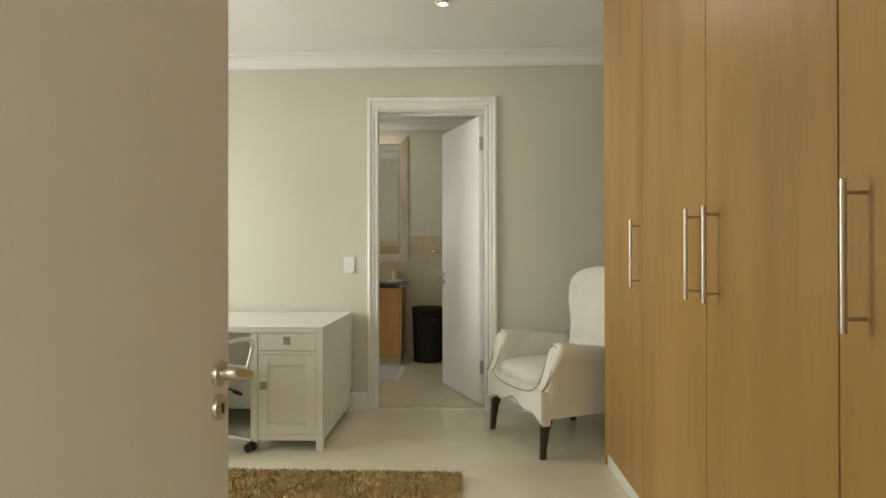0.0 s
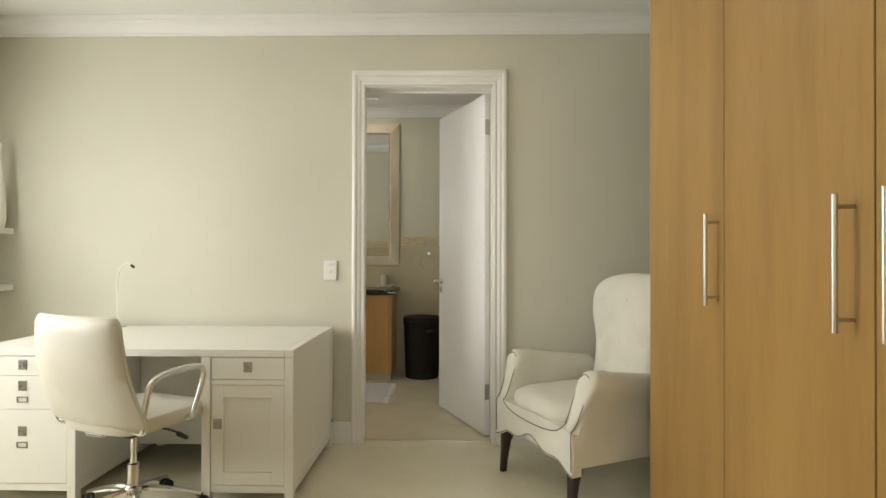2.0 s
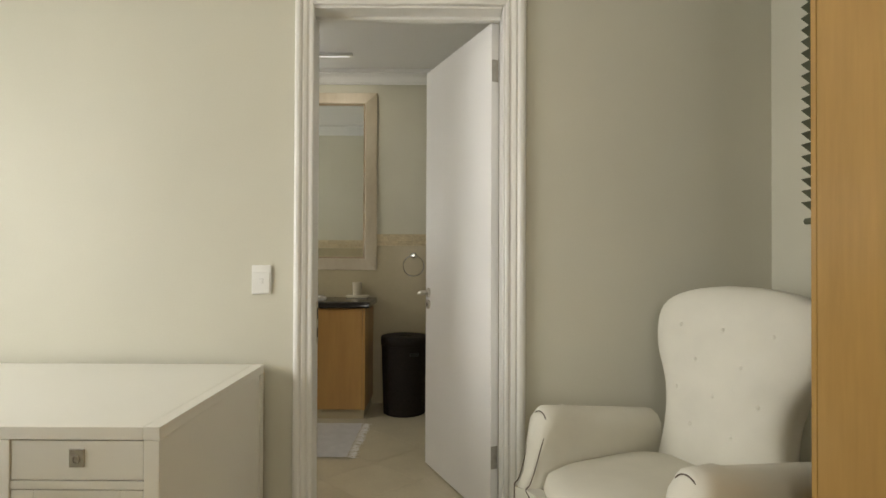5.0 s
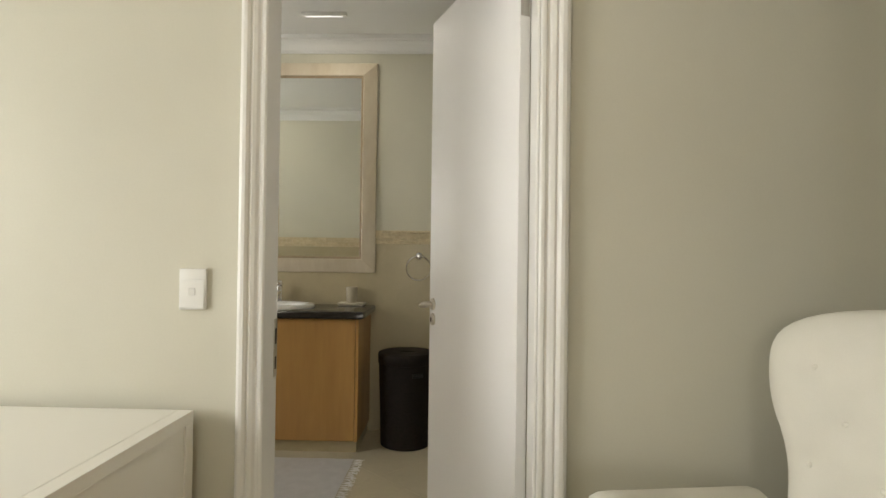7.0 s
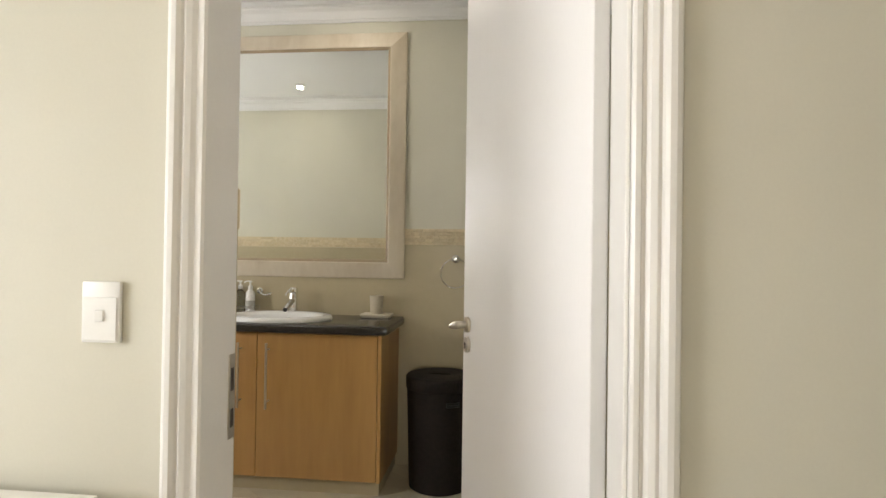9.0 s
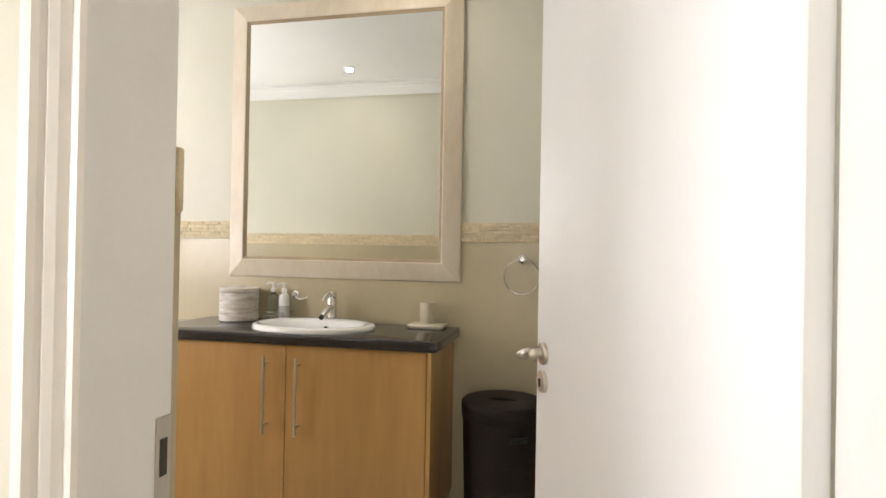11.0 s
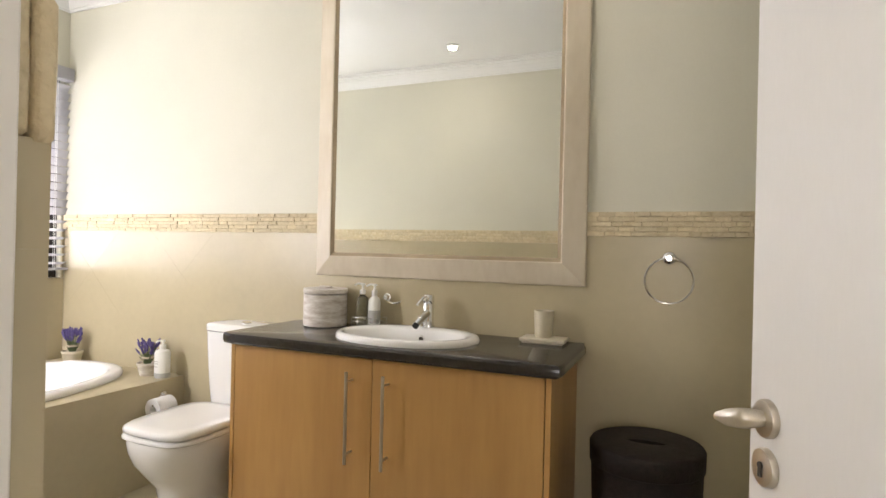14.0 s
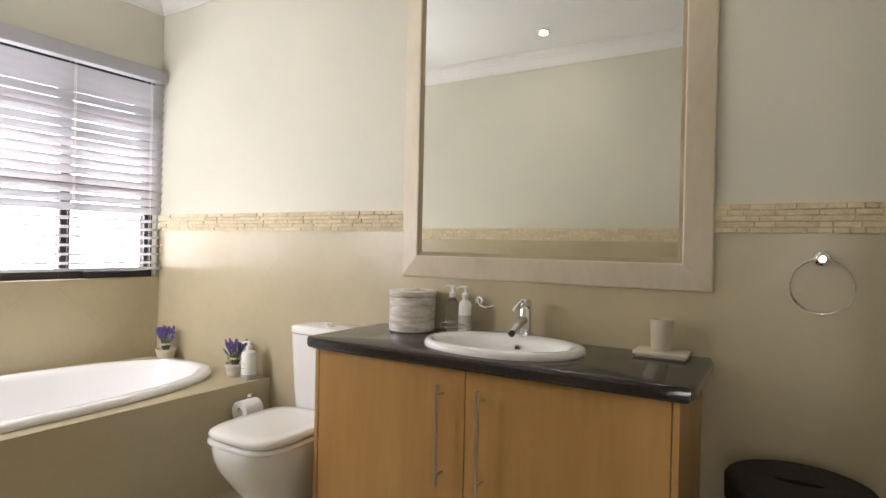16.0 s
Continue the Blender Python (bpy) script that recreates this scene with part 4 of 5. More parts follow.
def basin(cx=-0.690, cy=1.905, top=0.850):
    b = thing("wash_basin", pose(cx, cy, top), "oval white ceramic drop-in wash basin set in the dark counter", "basin")
    bm = bmesh.new()
    A, B = 0.290, 0.218
    rings = []
    for f, z in ((1.0, 0.0005), (1.0, 0.008), (0.985, 0.018), (0.955, 0.0235)):
        rings.append(super_ring(0, 0, z, A * f, B * f, 2.15, 56))
    for p, q, cy2, z in ((0.262, 0.182, -0.010, 0.0245), (0.250, 0.164, -0.026, 0.021), (0.243, 0.156, -0.030, 0.010), (0.232, 0.146, -0.032, -0.020), (0.205, 0.128, -0.032, -0.065),
                         (0.155, 0.098, -0.032, -0.105), (0.085, 0.055, -0.032, -0.122), (0.02, 0.02, -0.032, -0.125)):
        rings.append(super_ring(0, cy2, z, p, q, 2.1, 56))
    add_loft(bm, rings, True, False, True)
    finish("bowl", bm, CERAMIC, b, True, None, 60)
    bm = bmesh.new()
    circle = [2 * math.pi * i / 20 for i in range(20)]
    add_tube(bm, [(0.010 + 0.012 * math.cos(t), 0.112 - 0.003 * math.sin(t), -0.018 + 0.012 * math.sin(t)) for t in circle], 0.003, 8, True)
    finish("overflow_ring", bm, CHROME, b, True)
    bm = bmesh.new()
    add_loft(bm, [[(0.010 + 0.010 * math.cos(t), y - 0.003 * math.sin(t), -0.018 + 0.010 * math.sin(t)) for t in circle] for y in (0.111, 0.114)])
    finish("overflow_hole", bm, GAP, b)


def basin_tap(cx=-0.665, cy=2.060, z=0.8765):
    t = thing("basin_tap", pose(cx, cy, z), "chrome single-lever mixer tap on the basin", "tap")
    bm = bmesh.new()
    add_lathe(bm, [(0.027, 0.0), (0.027, 0.006), (0.0235, 0.010), (0.0225, 0.095), (0.021, 0.100)], seg=28)
    pts = smooth_path([(0, 0.0, 0.062), (0.0, -0.035, 0.055), (-0.002, -0.080, 0.036), (-0.004, -0.108, 0.020)], 4)
    add_tube(bm, pts, [0.0165] * 5 + [0.0155] * 4 + [0.0145] * (len(pts) - 9), 14)
    finish("spout", bm, CHROME, t, True)
    bm = bmesh.new()
    add_tube(bm, [(-0.004, -0.106, 0.0215), (-0.005, -0.116, 0.0145)], 0.012, 14)
    finish("aerator", bm, DARKPLASTIC, t, True)
    bm = bmesh.new()
    add_lathe(bm, [(0.0225, 0.101), (0.024, 0.108), (0.024, 0.128), (0.020, 0.136), (0.008, 0.139)], seg=28)
    pts = smooth_path([(0, -0.010, 0.128), (-0.004, -0.036, 0.126), (-0.010, -0.060, 0.112), (-0.014, -0.078, 0.098)], 3)
    add_tube(bm, pts, 0.0065, 10)
    finish("lever", bm, CHROME, t, True)


def framed_mirror():
    x0, x1, z0, z1, y = -1.270, -0.024, 1.068, 2.495, BACK - 0.002
    m = thing("wall_mirror", pose(-0.645, y, 1.062), "large wall mirror in a broad pale limed wood frame", "mirror")
    prof = [(0.0, 0.0), (0.0, 0.020), (0.004, 0.024), (0.045, 0.036), (0.088, 0.046), (0.092, 0.044), (0.094, 0.034), (0.104, 0.030), (0.106, 0.022), (0.106, 0.0)]
    corners = [((x0, z0), (1, 1)), ((x1, z0), (-1, 1)), ((x1, z1), (-1, -1)), ((x0, z1), (1, -1))]
    for k in range(4):
        bm = bmesh.new()
        a, b = corners[k], corners[(k + 1) % 4]
        rings = []
        for c, o in (a, b):
            rings.append([(c[0] + o[0] * u, y - d, c[1] + o[1] * u) for u, d in prof[:6]])
        add_loft(bm, rings)
        wpart("frame_side", bm, LIMED, m, True, 25)
    bm = bmesh.new()
    rings = [[(c[0] + o[0] * u, y - d, c[1] + o[1] * u) for u, d in [(0.0925, 0.0), (0.0925, 0.0435), (0.096, 0.040), (0.103, 0.038), (0.1075, 0.034), (0.1075, 0.0)]] for c, o in corners + corners[:1]]
    add_loft(bm, rings, True, False, False)
    wpart("fillet", bm, LIMED_DARK, m, True, 25)
    i = 0.1075
    wbox("glass", (x0 + i, y - 0.034, z0 + i), (x1 - i, y - 0.028, z1 - i), MIRROR, m)


def towel_ring():
    cx, cz, y = 0.274, 1.186, BACK - 0.0125
    t = thing("towel_ring", pose(cx, y, cz), "round chrome towel ring on the tiled wall", "towel ring")
    bm = bmesh.new()
    rings = [[(r * math.cos(a), -d, r * math.sin(a)) for a in [2 * math.pi * i / 28 for i in range(28)]] for r, d in ((0.025, 0.0), (0.025, 0.006), (0.021, 0.012), (0.013, 0.016), (0.013, 0.036), (0.010, 0.040))]
    add_loft(bm, rings)
    finish("mount", bm, CHROME, t, True)
    bm = bmesh.new()
    pts = [(0.082 * math.sin(a), -0.030 - 0.008 * (1 - math.cos(a)) * 0.2, -0.082 + 0.082 * math.cos(a)) for a in [2 * math.pi * i / 56 for i in range(56)]]
    add_tube(bm, pts, 0.0042, 10, True)
    finish("ring", bm, CHROME, t, True)


def laundry_bin():
    b = thing("laundry_bin", pose(0.222, 1.925, -0.002), "round dark brown woven laundry bin with a slotted lid", "laundry bin")
    bm = bmesh.new()
    prof = [(0.150, 0.0), (0.158, 0.006)]
    n = 46
    for i in range(n + 1):
        z = 0.012 + 0.503 * i / n
        prof.append((0.158 + 0.016 * i / n + (0.0014 if i % 2 else 0.0), z))
    add_lathe(bm, prof, seg=56)
    finish("body", bm, WICKER, b, True, None, 60)
    bm = bmesh.new()
    A = 0.180
    rings = [super_ring(0, 0, z, r, r, 2, 56) for z, r in ((0.516, A - 0.002), (0.518, A), (0.573, A + 0.001), (0.581, A - 0.004), (0.584, A - 0.012))]
    rings.append(super_ring(0, 0, 0.585, 0.085, 0.040, 2, 56))
    rings.append(super_ring(0, 0, 0.583, 0.060, 0.017, 2, 56))
    rings.append(super_ring(0, 0, 0.556, 0.056, 0.014, 2, 56))
    add_loft(bm, rings)
    finish("lid", bm, WICKER, b, True, None, 50)
    bm = bmesh.new()
    a0 = radians(-62)
    for k in range(2):
        pts = [(0.1785 * math.cos(a0 + t), 0.1785 * math.sin(a0 + t), 0.455 + 0.012 * k) for t in [0.024 * i - 0.20 for i in range(17)]]
        add_tube(bm, pts, 0.0065, 8)
    finish("grip_slot", bm, DARKPLASTIC, b, True)


def toilet(cx=-1.603):
    t = thing("toilet", pose(cx, BACK - 0.012, -0.002), "white ceramic close-coupled toilet with its lid closed", "toilet")
    bm = bmesh.new()
    rings = []
    for z, a, yb, yf in ((0.0, 0.128, -0.09, -0.545), (0.012, 0.132, -0.088, -0.550), (0.04, 0.126, -0.09, -0.540), (0.12, 0.122, -0.09, -0.530), (0.19, 0.130, -0.10, -0.545),
                         (0.25, 0.156, -0.10, -0.592), (0.31, 0.180, -0.12, -0.636), (0.36, 0.191, -0.14, -0.655), (0.40, 0.193, -0.15, -0.660), (0.412, 0.189, -0.155, -0.654)):
        cy = yb - 0.22
        rings.append(super_ring(0, cy, z, a, yb - cy, 2.9, 48, cy - yf))
    add_loft(bm, rings)
    finish("bowl", bm, CERAMIC, t, True, None, 60)
    for nm, z0, z1, g in (("seat_ring", 0.4135, 0.434, 0.0), ("lid", 0.4365, 0.466, 0.003)):
        bm = bmesh.new()
        rings = []
        h = z1 - z0
        for dz, ins in ((0.0, 0.006), (h * 0.2, 0.0), (h * 0.6, 0.0), (h * 0.85, 0.005), (h, 0.016), (h + 0.002, 0.06)):
            rings.append(super_ring(0, -0.40, z0 + dz, 0.192 - g - ins, 0.205 - ins, 4.0, 48, 0.258 - g - ins))
        add_loft(bm, rings)
        finish(nm, bm, CERAMIC, t, True, None, 50)
    bm = bmesh.new()
    rings = []
    for z, a, f in ((0.40, 0.140, 0.178), (0.43, 0.156, 0.180), (0.54, 0.172, 0.182), (0.70, 0.186, 0.184), (0.787, 0.190, 0.186)):
        rings.append([(x, y, z) for x, y, _ in super_ring(0, -0.095, 0, a, 0.092, 5, 48, f - 0.095)])
    add_loft(bm, rings)
    finish("cistern", bm, CERAMIC, t, True, None, 50)
    bm = bmesh.new()
    rings = [super_ring(0, -0.096, z, a, 0.095, 4.6, 48, b) for z, a, b in ((0.789, 0.189, 0.088), (0.793, 0.195, 0.094), (0.815, 0.195, 0.094), (0.823, 0.190, 0.089), (0.826, 0.17, 0.07))]
    add_loft(bm, rings)
    finish("cistern_lid", bm, CERAMIC, t, True, None, 50)
    bm = bmesh.new()
    add_lathe(bm, [(0.024, 0.826), (0.024, 0.831), (0.020, 0.834), (0.004, 0.835)], (0, -0.095, 0), 24)
    finish("flush_button", bm, CHROME, t, True)


def bath_surround():
    """A tiled box with an oval bath let into its top."""
    x0, x1, y0, y1, z = XW + 0.014, -2.100, WT + 0.030, BACK - 0.013, 0.505
    cx, cy, A, B = -2.610, 1.17, 0.440, 0.945
    ring = super_ring(cx, cy, 0, A - 0.03, B - 0.03, 2.5, 64)
    bm = bmesh.new()
    outer = []
    for px, py, _ in ring:
        dx, dy = px - cx, py - cy
        k = min(((x1 if dx > 0 else x0) - cx) / dx if abs(dx) > 1e-6 else 1e9, ((y1 if dy > 0 else y0) - cy) / dy if abs(dy) > 1e-6 else 1e9)
        outer.append((cx + dx * k, cy + dy * k))
    add_loft(bm, [[(p[0], p[1], z - 0.05) for p in ring], [(p[0], p[1], z) for p in ring], [(x, y, z) for x, y in outer]], True, False, False)
    tagged(finish("deck_bath_surround", bm, BATHTILE), kind="structure")
    return (x0, x1, y0, y1, z, cx, cy, A, B)


def bathtub(cx, cy, A, B, z):
    t = thing("bathtub", pose(cx, cy, z), "white oval acrylic bathtub set into a tiled surround", "bathtub")
    bm = bmesh.new()
    rings = []
    for ins, h in ((0.004, 0.001), (0.0, 0.012), (0.004, 0.024), (0.016, 0.032), (0.050, 0.033), (0.066, 0.026), (0.076, 0.005), (0.090, -0.10), (0.115, -0.26), (0.15, -0.36), (0.21, -0.405)):
        rings.append(super_ring(0, 0, h, A - ins, B - ins * (1.0 if ins < 0.08 else 1.6), 2.5, 64))
    add_loft(bm, rings, True, False, True)
    finish("shell", bm, ACRYLIC, t, True, None, 60)
    bm = bmesh.new()
    add_tube(bm, smooth_path([(-0.355, -0.12, 0.034), (-0.355, -0.12, 0.10), (-0.33, -0.12, 0.135), (-0.27, -0.12, 0.135), (-0.235, -0.12, 0.115)], 5), 0.014, 12)
    for dy in (-0.22, -0.02):
        add_tube(bm, [(-0.355, dy, 0.034), (-0.355, dy, 0.085)], 0.019, 14)
        add_tube(bm, [(-0.385, dy, 0.080), (-0.325, dy, 0.080)], 0.008, 10)
    finish("mixer", bm, CHROME, t, True)


def roll_holder():
    h = thing("toilet_roll_holder", pose(-2.0995, 2.045, 0.425), "chrome toilet roll holder with a white paper roll", "roll holder")
    bm = bmesh.new()
    rings = [[(d, r * math.cos(a), r * math.sin(a)) for a in [2 * math.pi * i / 24 for i in range(24)]] for r, d in ((0.024, 0.0), (0.024, 0.006), (0.018, 0.012), (0.010, 0.018), (0.010, 0.05))]
    add_loft(bm, rings)
    add_tube(bm, smooth_path([(0.050, 0.0, 0.0), (0.066, -0.006, -0.004), (0.070, -0.03, -0.012), (0.070, -0.12, -0.014)], 4), 0.005, 10)
    finish("bracket", bm, CHROME, h, True)
    bm = bmesh.new()
    n = 32
    def circ(r, y):
        return [(0.070 + r * math.cos(a), y, -0.034 + r * math.sin(a)) for a in [2 * math.pi * i / n for i in range(n)]]
    add_loft(bm, [circ(0.020, -0.018), circ(0.052, -0.018), circ(0.052, -0.118), circ(0.020, -0.118), circ(0.020, -0.018)], True, False, False)
    finish("paper_roll", bm, COTTON, h, True)
    bm = bmesh.new()
    add_box(bm, (0.1215, -0.116, -0.085), (0.1225, -0.020, -0.03))
    finish("loose_sheet", bm, COTTON, h)


def soap_dish_and_tumbler():
    d = thing("soap_dish", pose(-0.165, 2.105, 0.8505), "flat cream stoneware dish on the dark counter", "soap dish")
    bm = bmesh.new()
    add_box(bm, (-0.078, -0.05, 0.0), (0.078, 0.05, 0.006), 0.002, 1)
    add_box(bm, (-0.086, -0.058, 0.0075), (0.086, 0.058, 0.020), 0.005, 2)
    finish("tray", bm, SOAPDISH, d, True)
    t = thing("tumbler", pose(-0.170, 2.110, 0.8710), "cream stoneware tooth tumbler standing on the dish", "tumbler")
    bm = bmesh.new()
    add_lathe(bm, [(0.031, 0.0), (0.033, 0.003), (0.038, 0.098), (0.038, 0.102), (0.035, 0.102), (0.032, 0.012), (0.004, 0.010)], seg=32)
    finish("cup", bm, SOAPDISH, t, True, None, 50)


def canister():
    c = thing("lidded_canister", pose(-1.150, 2.075, 0.8505), "round whitewashed wooden canister with a lid on the counter", "canister")
    bm = bmesh.new()
    add_lathe(bm, [(0.092, 0.0), (0.096, 0.003), (0.096, 0.138), (0.093, 0.141)], seg=44)
    finish("body", bm, WHITEWASH, c, True)
    bm = bmesh.new()
    add_lathe(bm, [(0.093, 0.143), (0.098, 0.145), (0.098, 0.162), (0.095, 0.165), (0.03, 0.166)], seg=44)
    add_box(bm, (-0.028, -0.012, 0.1662), (0.028, 0.012, 0.174), 0.003, 2)
    finish("lid", bm, WHITEWASH, c, True)


def pump_bottle(x, y, z, h, body_mat, clear):
    b = thing("pump_bottle", pose(x, y, z), "small pump bottle with a white top in the wire caddy", "bottle", "pump bottles in the caddy")
    bm = bmesh.new()
    add_lathe(bm, [(0.024, 0.0), (0.026, 0.003), (0.026, h * 0.78), (0.022, h * 0.88), (0.012, h * 0.95), (0.011, h)], seg=28)
    finish("body", bm, body_mat, b, True)
    if clear:
        bm = bmesh.new()
        add_lathe(bm, [(0.0263, 0.02), (0.0265, 0.022), (0.0265, h * 0.5), (0.0263, h * 0.5 + 0.002)], seg=28, cap0=False, cap1=False)
        finish("label_band", bm, GREYLABEL, b, True)
    bm = bmesh.new()
    add_lathe(bm, [(0.013, h), (0.013, h + 0.018), (0.006, h + 0.020), (0.005, h + 0.038), (0.011, h + 0.040), (0.010, h + 0.047)], seg=20)
    add_tube(bm, smooth_path([(0, 0, h + 0.044), (-0.016, -0.012, h + 0.045), (-0.028, -0.022, h + 0.038)], 3), 0.004, 8)
    finish("pump", bm, PLASTIC, b, True)


def wire_caddy():
    c = thing("wire_caddy", pose(-0.945, 2.110, 0.8505), "small chrome wire caddy standing on the counter", "caddy")
    bm = bmesh.new()
    w, d = 0.070, 0.036
    for z in (0.004, 0.026, 0.044):
        pts = [(x, y, z) for x, y, _ in super_ring(0, 0, 0, w, d, 6, 28)]
        add_tube(bm, pts, 0.0016, 6, True)
    for x in (-0.07, -0.035, 0.0, 0.035, 0.07):
        for y in (-d, d):
            add_tube(bm, [(x * 0.97, y * 0.98, 0.003), (x * 0.97, y * 0.98, 0.045)], 0.0012, 6)
        add_tube(bm, [(x * 0.9, -d, 0.004), (x * 0.9, d, 0.004)], 0.0012, 6)
    finish("wires", bm, CHROME, c, True)
    pump_bottle(-0.982, 2.114, 0.8570, 0.138, BOTTLE, False)
    pump_bottle(-0.918, 2.108, 0.8570, 0.138, PLASTIC, True)


def wall_hook():
    h = thing("robe_hook", pose(-0.890, BACK - 0.0125, 0.982), "small chrome hook on the tiled wall above the counter", "hook")
    bm = bmesh.new()
    rings = [[(r * math.cos(a), -d, r * math.sin(a)) for a in [2 * math.pi * i / 20 for i in range(20)]] for r, d in ((0.018, 0.0), (0.018, 0.006), (0.012, 0.010), (0.010, 0.022))]
    add_loft(bm, rings)
    add_tube(bm, smooth_path([(0, -0.02, 0.0), (0.02, -0.032, -0.014), (0.050, -0.040, -0.022), (0.078, -0.042, -0.016), (0.086, -0.042, -0.008)], 4), 0.0042, 8)
    finish("arm", bm, CHROME, h, True)


def lavender_pot(x, y, z, s, seed, square):
    p = thing("lavender_pot", pose(x, y, z), "small pot of purple lavender tied with twine on the bath surround", "potted plant", "lavender pots on the bath surround")
    rnd = random.Random(seed)
    bm = bmesh.new()
    add_lathe(bm, [(0.042 * s, 0), (0.044 * s, 0.003), (0.056 * s, 0.062 * s), (0.060 * s, 0.066 * s), (0.060 * s, 0.078 * s), (0.055 * s, 0.078 * s), (0.050 * s, 0.066 * s), (0.004, 0.064 * s)], seg=28)
    finish("pot", bm, SOAPDISH if square else WHITEWASH, p, True)
    bm = bmesh.new()
    for k in range(3):
        pts = [(0.030 * s * math.cos(a) * (1 + 0.1 * math.sin(5 * a + k)), 0.030 * s * math.sin(a), 0.104 * s + 0.004 * k) for a in [2 * math.pi * i / 24 for i in range(24)]]
        add_tube(bm, pts, 0.0022, 6, True)
    add_tube(bm, smooth_path([(0.0, -0.032 * s, 0.106 * s), (0.012, -0.044 * s, 0.094 * s), (0.02, -0.052 * s, 0.060 * s)], 3), 0.0018, 6)
    add_tube(bm, smooth_path([(0.0, -0.032 * s, 0.106 * s), (-0.012, -0.044 * s, 0.098 * s), (-0.026, -0.050 * s, 0.066 * s)], 3), 0.0018, 6)
    finish("twine", bm, TWINE, p, True)
    stems, flowers = bmesh.new(), bmesh.new()
    for i in range(34):
        a, r = rnd.uniform(0, 6.283), (0.058 * s) * math.sqrt(rnd.random())
        h = (0.150 + rnd.uniform(0.0, 0.062) - 0.35 * max(0, r - 0.03)) * s
        bx, by = 0.016 * s * math.cos(a), 0.016 * s * math.sin(a)
        tip = Vector((r * 1.12 * math.cos(a), r * 1.12 * math.sin(a), h))
        mid = Vector((bx, by, 0.075 * s)).lerp(tip, 0.55) - Vector((bx, by, 0)) * 0.35
        add_tube(stems, [(bx, by, 0.062 * s), mid, tip], 0.0012, 5)
        d = (tip - mid).normalized()
        for k in range(6):
            c = tip + d * (0.0065 * (k - 3)) * s * 1.1
            rr = (0.0068 - 0.0006 * abs(k - 2)) * s
            m = Matrix.Translation(c) @ Euler((rnd.uniform(0, 3), rnd.uniform(0, 3), rnd.uniform(0, 3))).to_matrix().to_4x4() @ Matrix.Diagonal((1, 1.25, 0.8, 1))
            bmesh.ops.create_icosphere(flowers, subdivisions=1, radius=rr, matrix=m)
    for i in range(40):
        a, h = rnd.uniform(0, 6.283), rnd.uniform(0.10, 0.15) * s
        r = rnd.uniform(0.02, 0.05) * s
        add_tube(stems, [(0.012 * math.cos(a), 0.012 * math.sin(a), 0.062 * s), (r * 0.5 * math.cos(a), r * 0.5 * math.sin(a), h * 0.75), (r * math.cos(a), r * math.sin(a), h)], [0.0016, 0.0020, 0.0006], 4)
    finish("stems", stems, STEM, p)
    finish("flowers", flowers, LAVENDER, p)


def lotion_bottle(x, y, z):
    b = thing("lotion_bottle", pose(x, y, z), "white lotion bottle with a grey foot standing on the bath surround", "bottle")
    bm = bmesh.new()
    add_lathe(bm, [(0.038, 0.026), (0.038, 0.125), (0.032, 0.140), (0.014, 0.146), (0.014, 0.152)], seg=30)
    finish("body", bm, PLASTIC, b, True)
    bm = bmesh.new()
    add_lathe(bm, [(0.036, 0.0), (0.0385, 0.003), (0.0385, 0.025), (0.036, 0.0255)], seg=30)
    finish("foot", bm, GREYLABEL, b, True)
    bm = bmesh.new()
    add_box(bm, (-0.014, -0.0392, 0.085), (0.012, -0.0372, 0.088))
    add_box(bm, (-0.010, -0.0392, 0.074), (0.014, -0.0372, 0.077))
    add_box(bm, (-0.012, -0.0392, 0.058), (0.010, -0.0372, 0.061))
    finish("label_print", bm, GREYLABEL, b)
    bm = bmesh.new()
    add_lathe(bm, [(0.016, 0.152), (0.016, 0.168), (0.006, 0.170), (0.006, 0.182), (0.013, 0.184), (0.012, 0.192)], seg=20)
    add_tube(bm, smooth_path([(0, 0, 0.188), (-0.014, -0.012, 0.189), (-0.026, -0.02, 0.181)], 3), 0.0045, 8)
    finish("pump", bm, PLASTIC, b, True)


def bath_mat():
    x0, x1, y0, y1 = -0.86, -0.045, 0.93, 1.60
    m = thing("bath_mat", pose((x0 + x1) / 2, (y0 + y1) / 2, 0), "white cotton bath mat with a tasselled edge on the tiles", "bath mat")
    bm = bmesh.new()
    nx, ny = 30, 24
    rnd = random.Random(8)
    grid = [[(x0 + (x1 - x0) * i / nx, y0 + (y1 - y0) * j / ny, 0.011 + 0.002 * math.sin(i * 1.1) * math.sin(j * 0.9)) for i in range(nx + 1)] for j in range(ny + 1)]
    add_loft(bm, grid, False, False, False)
    bmesh.ops.solidify(bm, geom=bm.faces[:], thickness=0.009)
    wpart("weave", bm, COTTON, m, True)
    bm = bmesh.new()
    for i in range(26):
        y = y0 + 0.012 + (y1 - y0 - 0.024) * i / 25
        for x, s in ((x1, 1), (x0, -1)):
            for k in range(4):
                L = rnd.uniform(0.035, 0.062)
                add_tube(bm, smooth_path([(x, y, 0.008), (x + s * L * 0.5, y + rnd.uniform(-0.010, 0.010), 0.008), (x + s * L, y + rnd.uniform(-0.022, 0.022), 0.003)], 2), 0.0016, 5)
    tagged(wpart("fringe", bm, COTTON, m), kind="stuff")


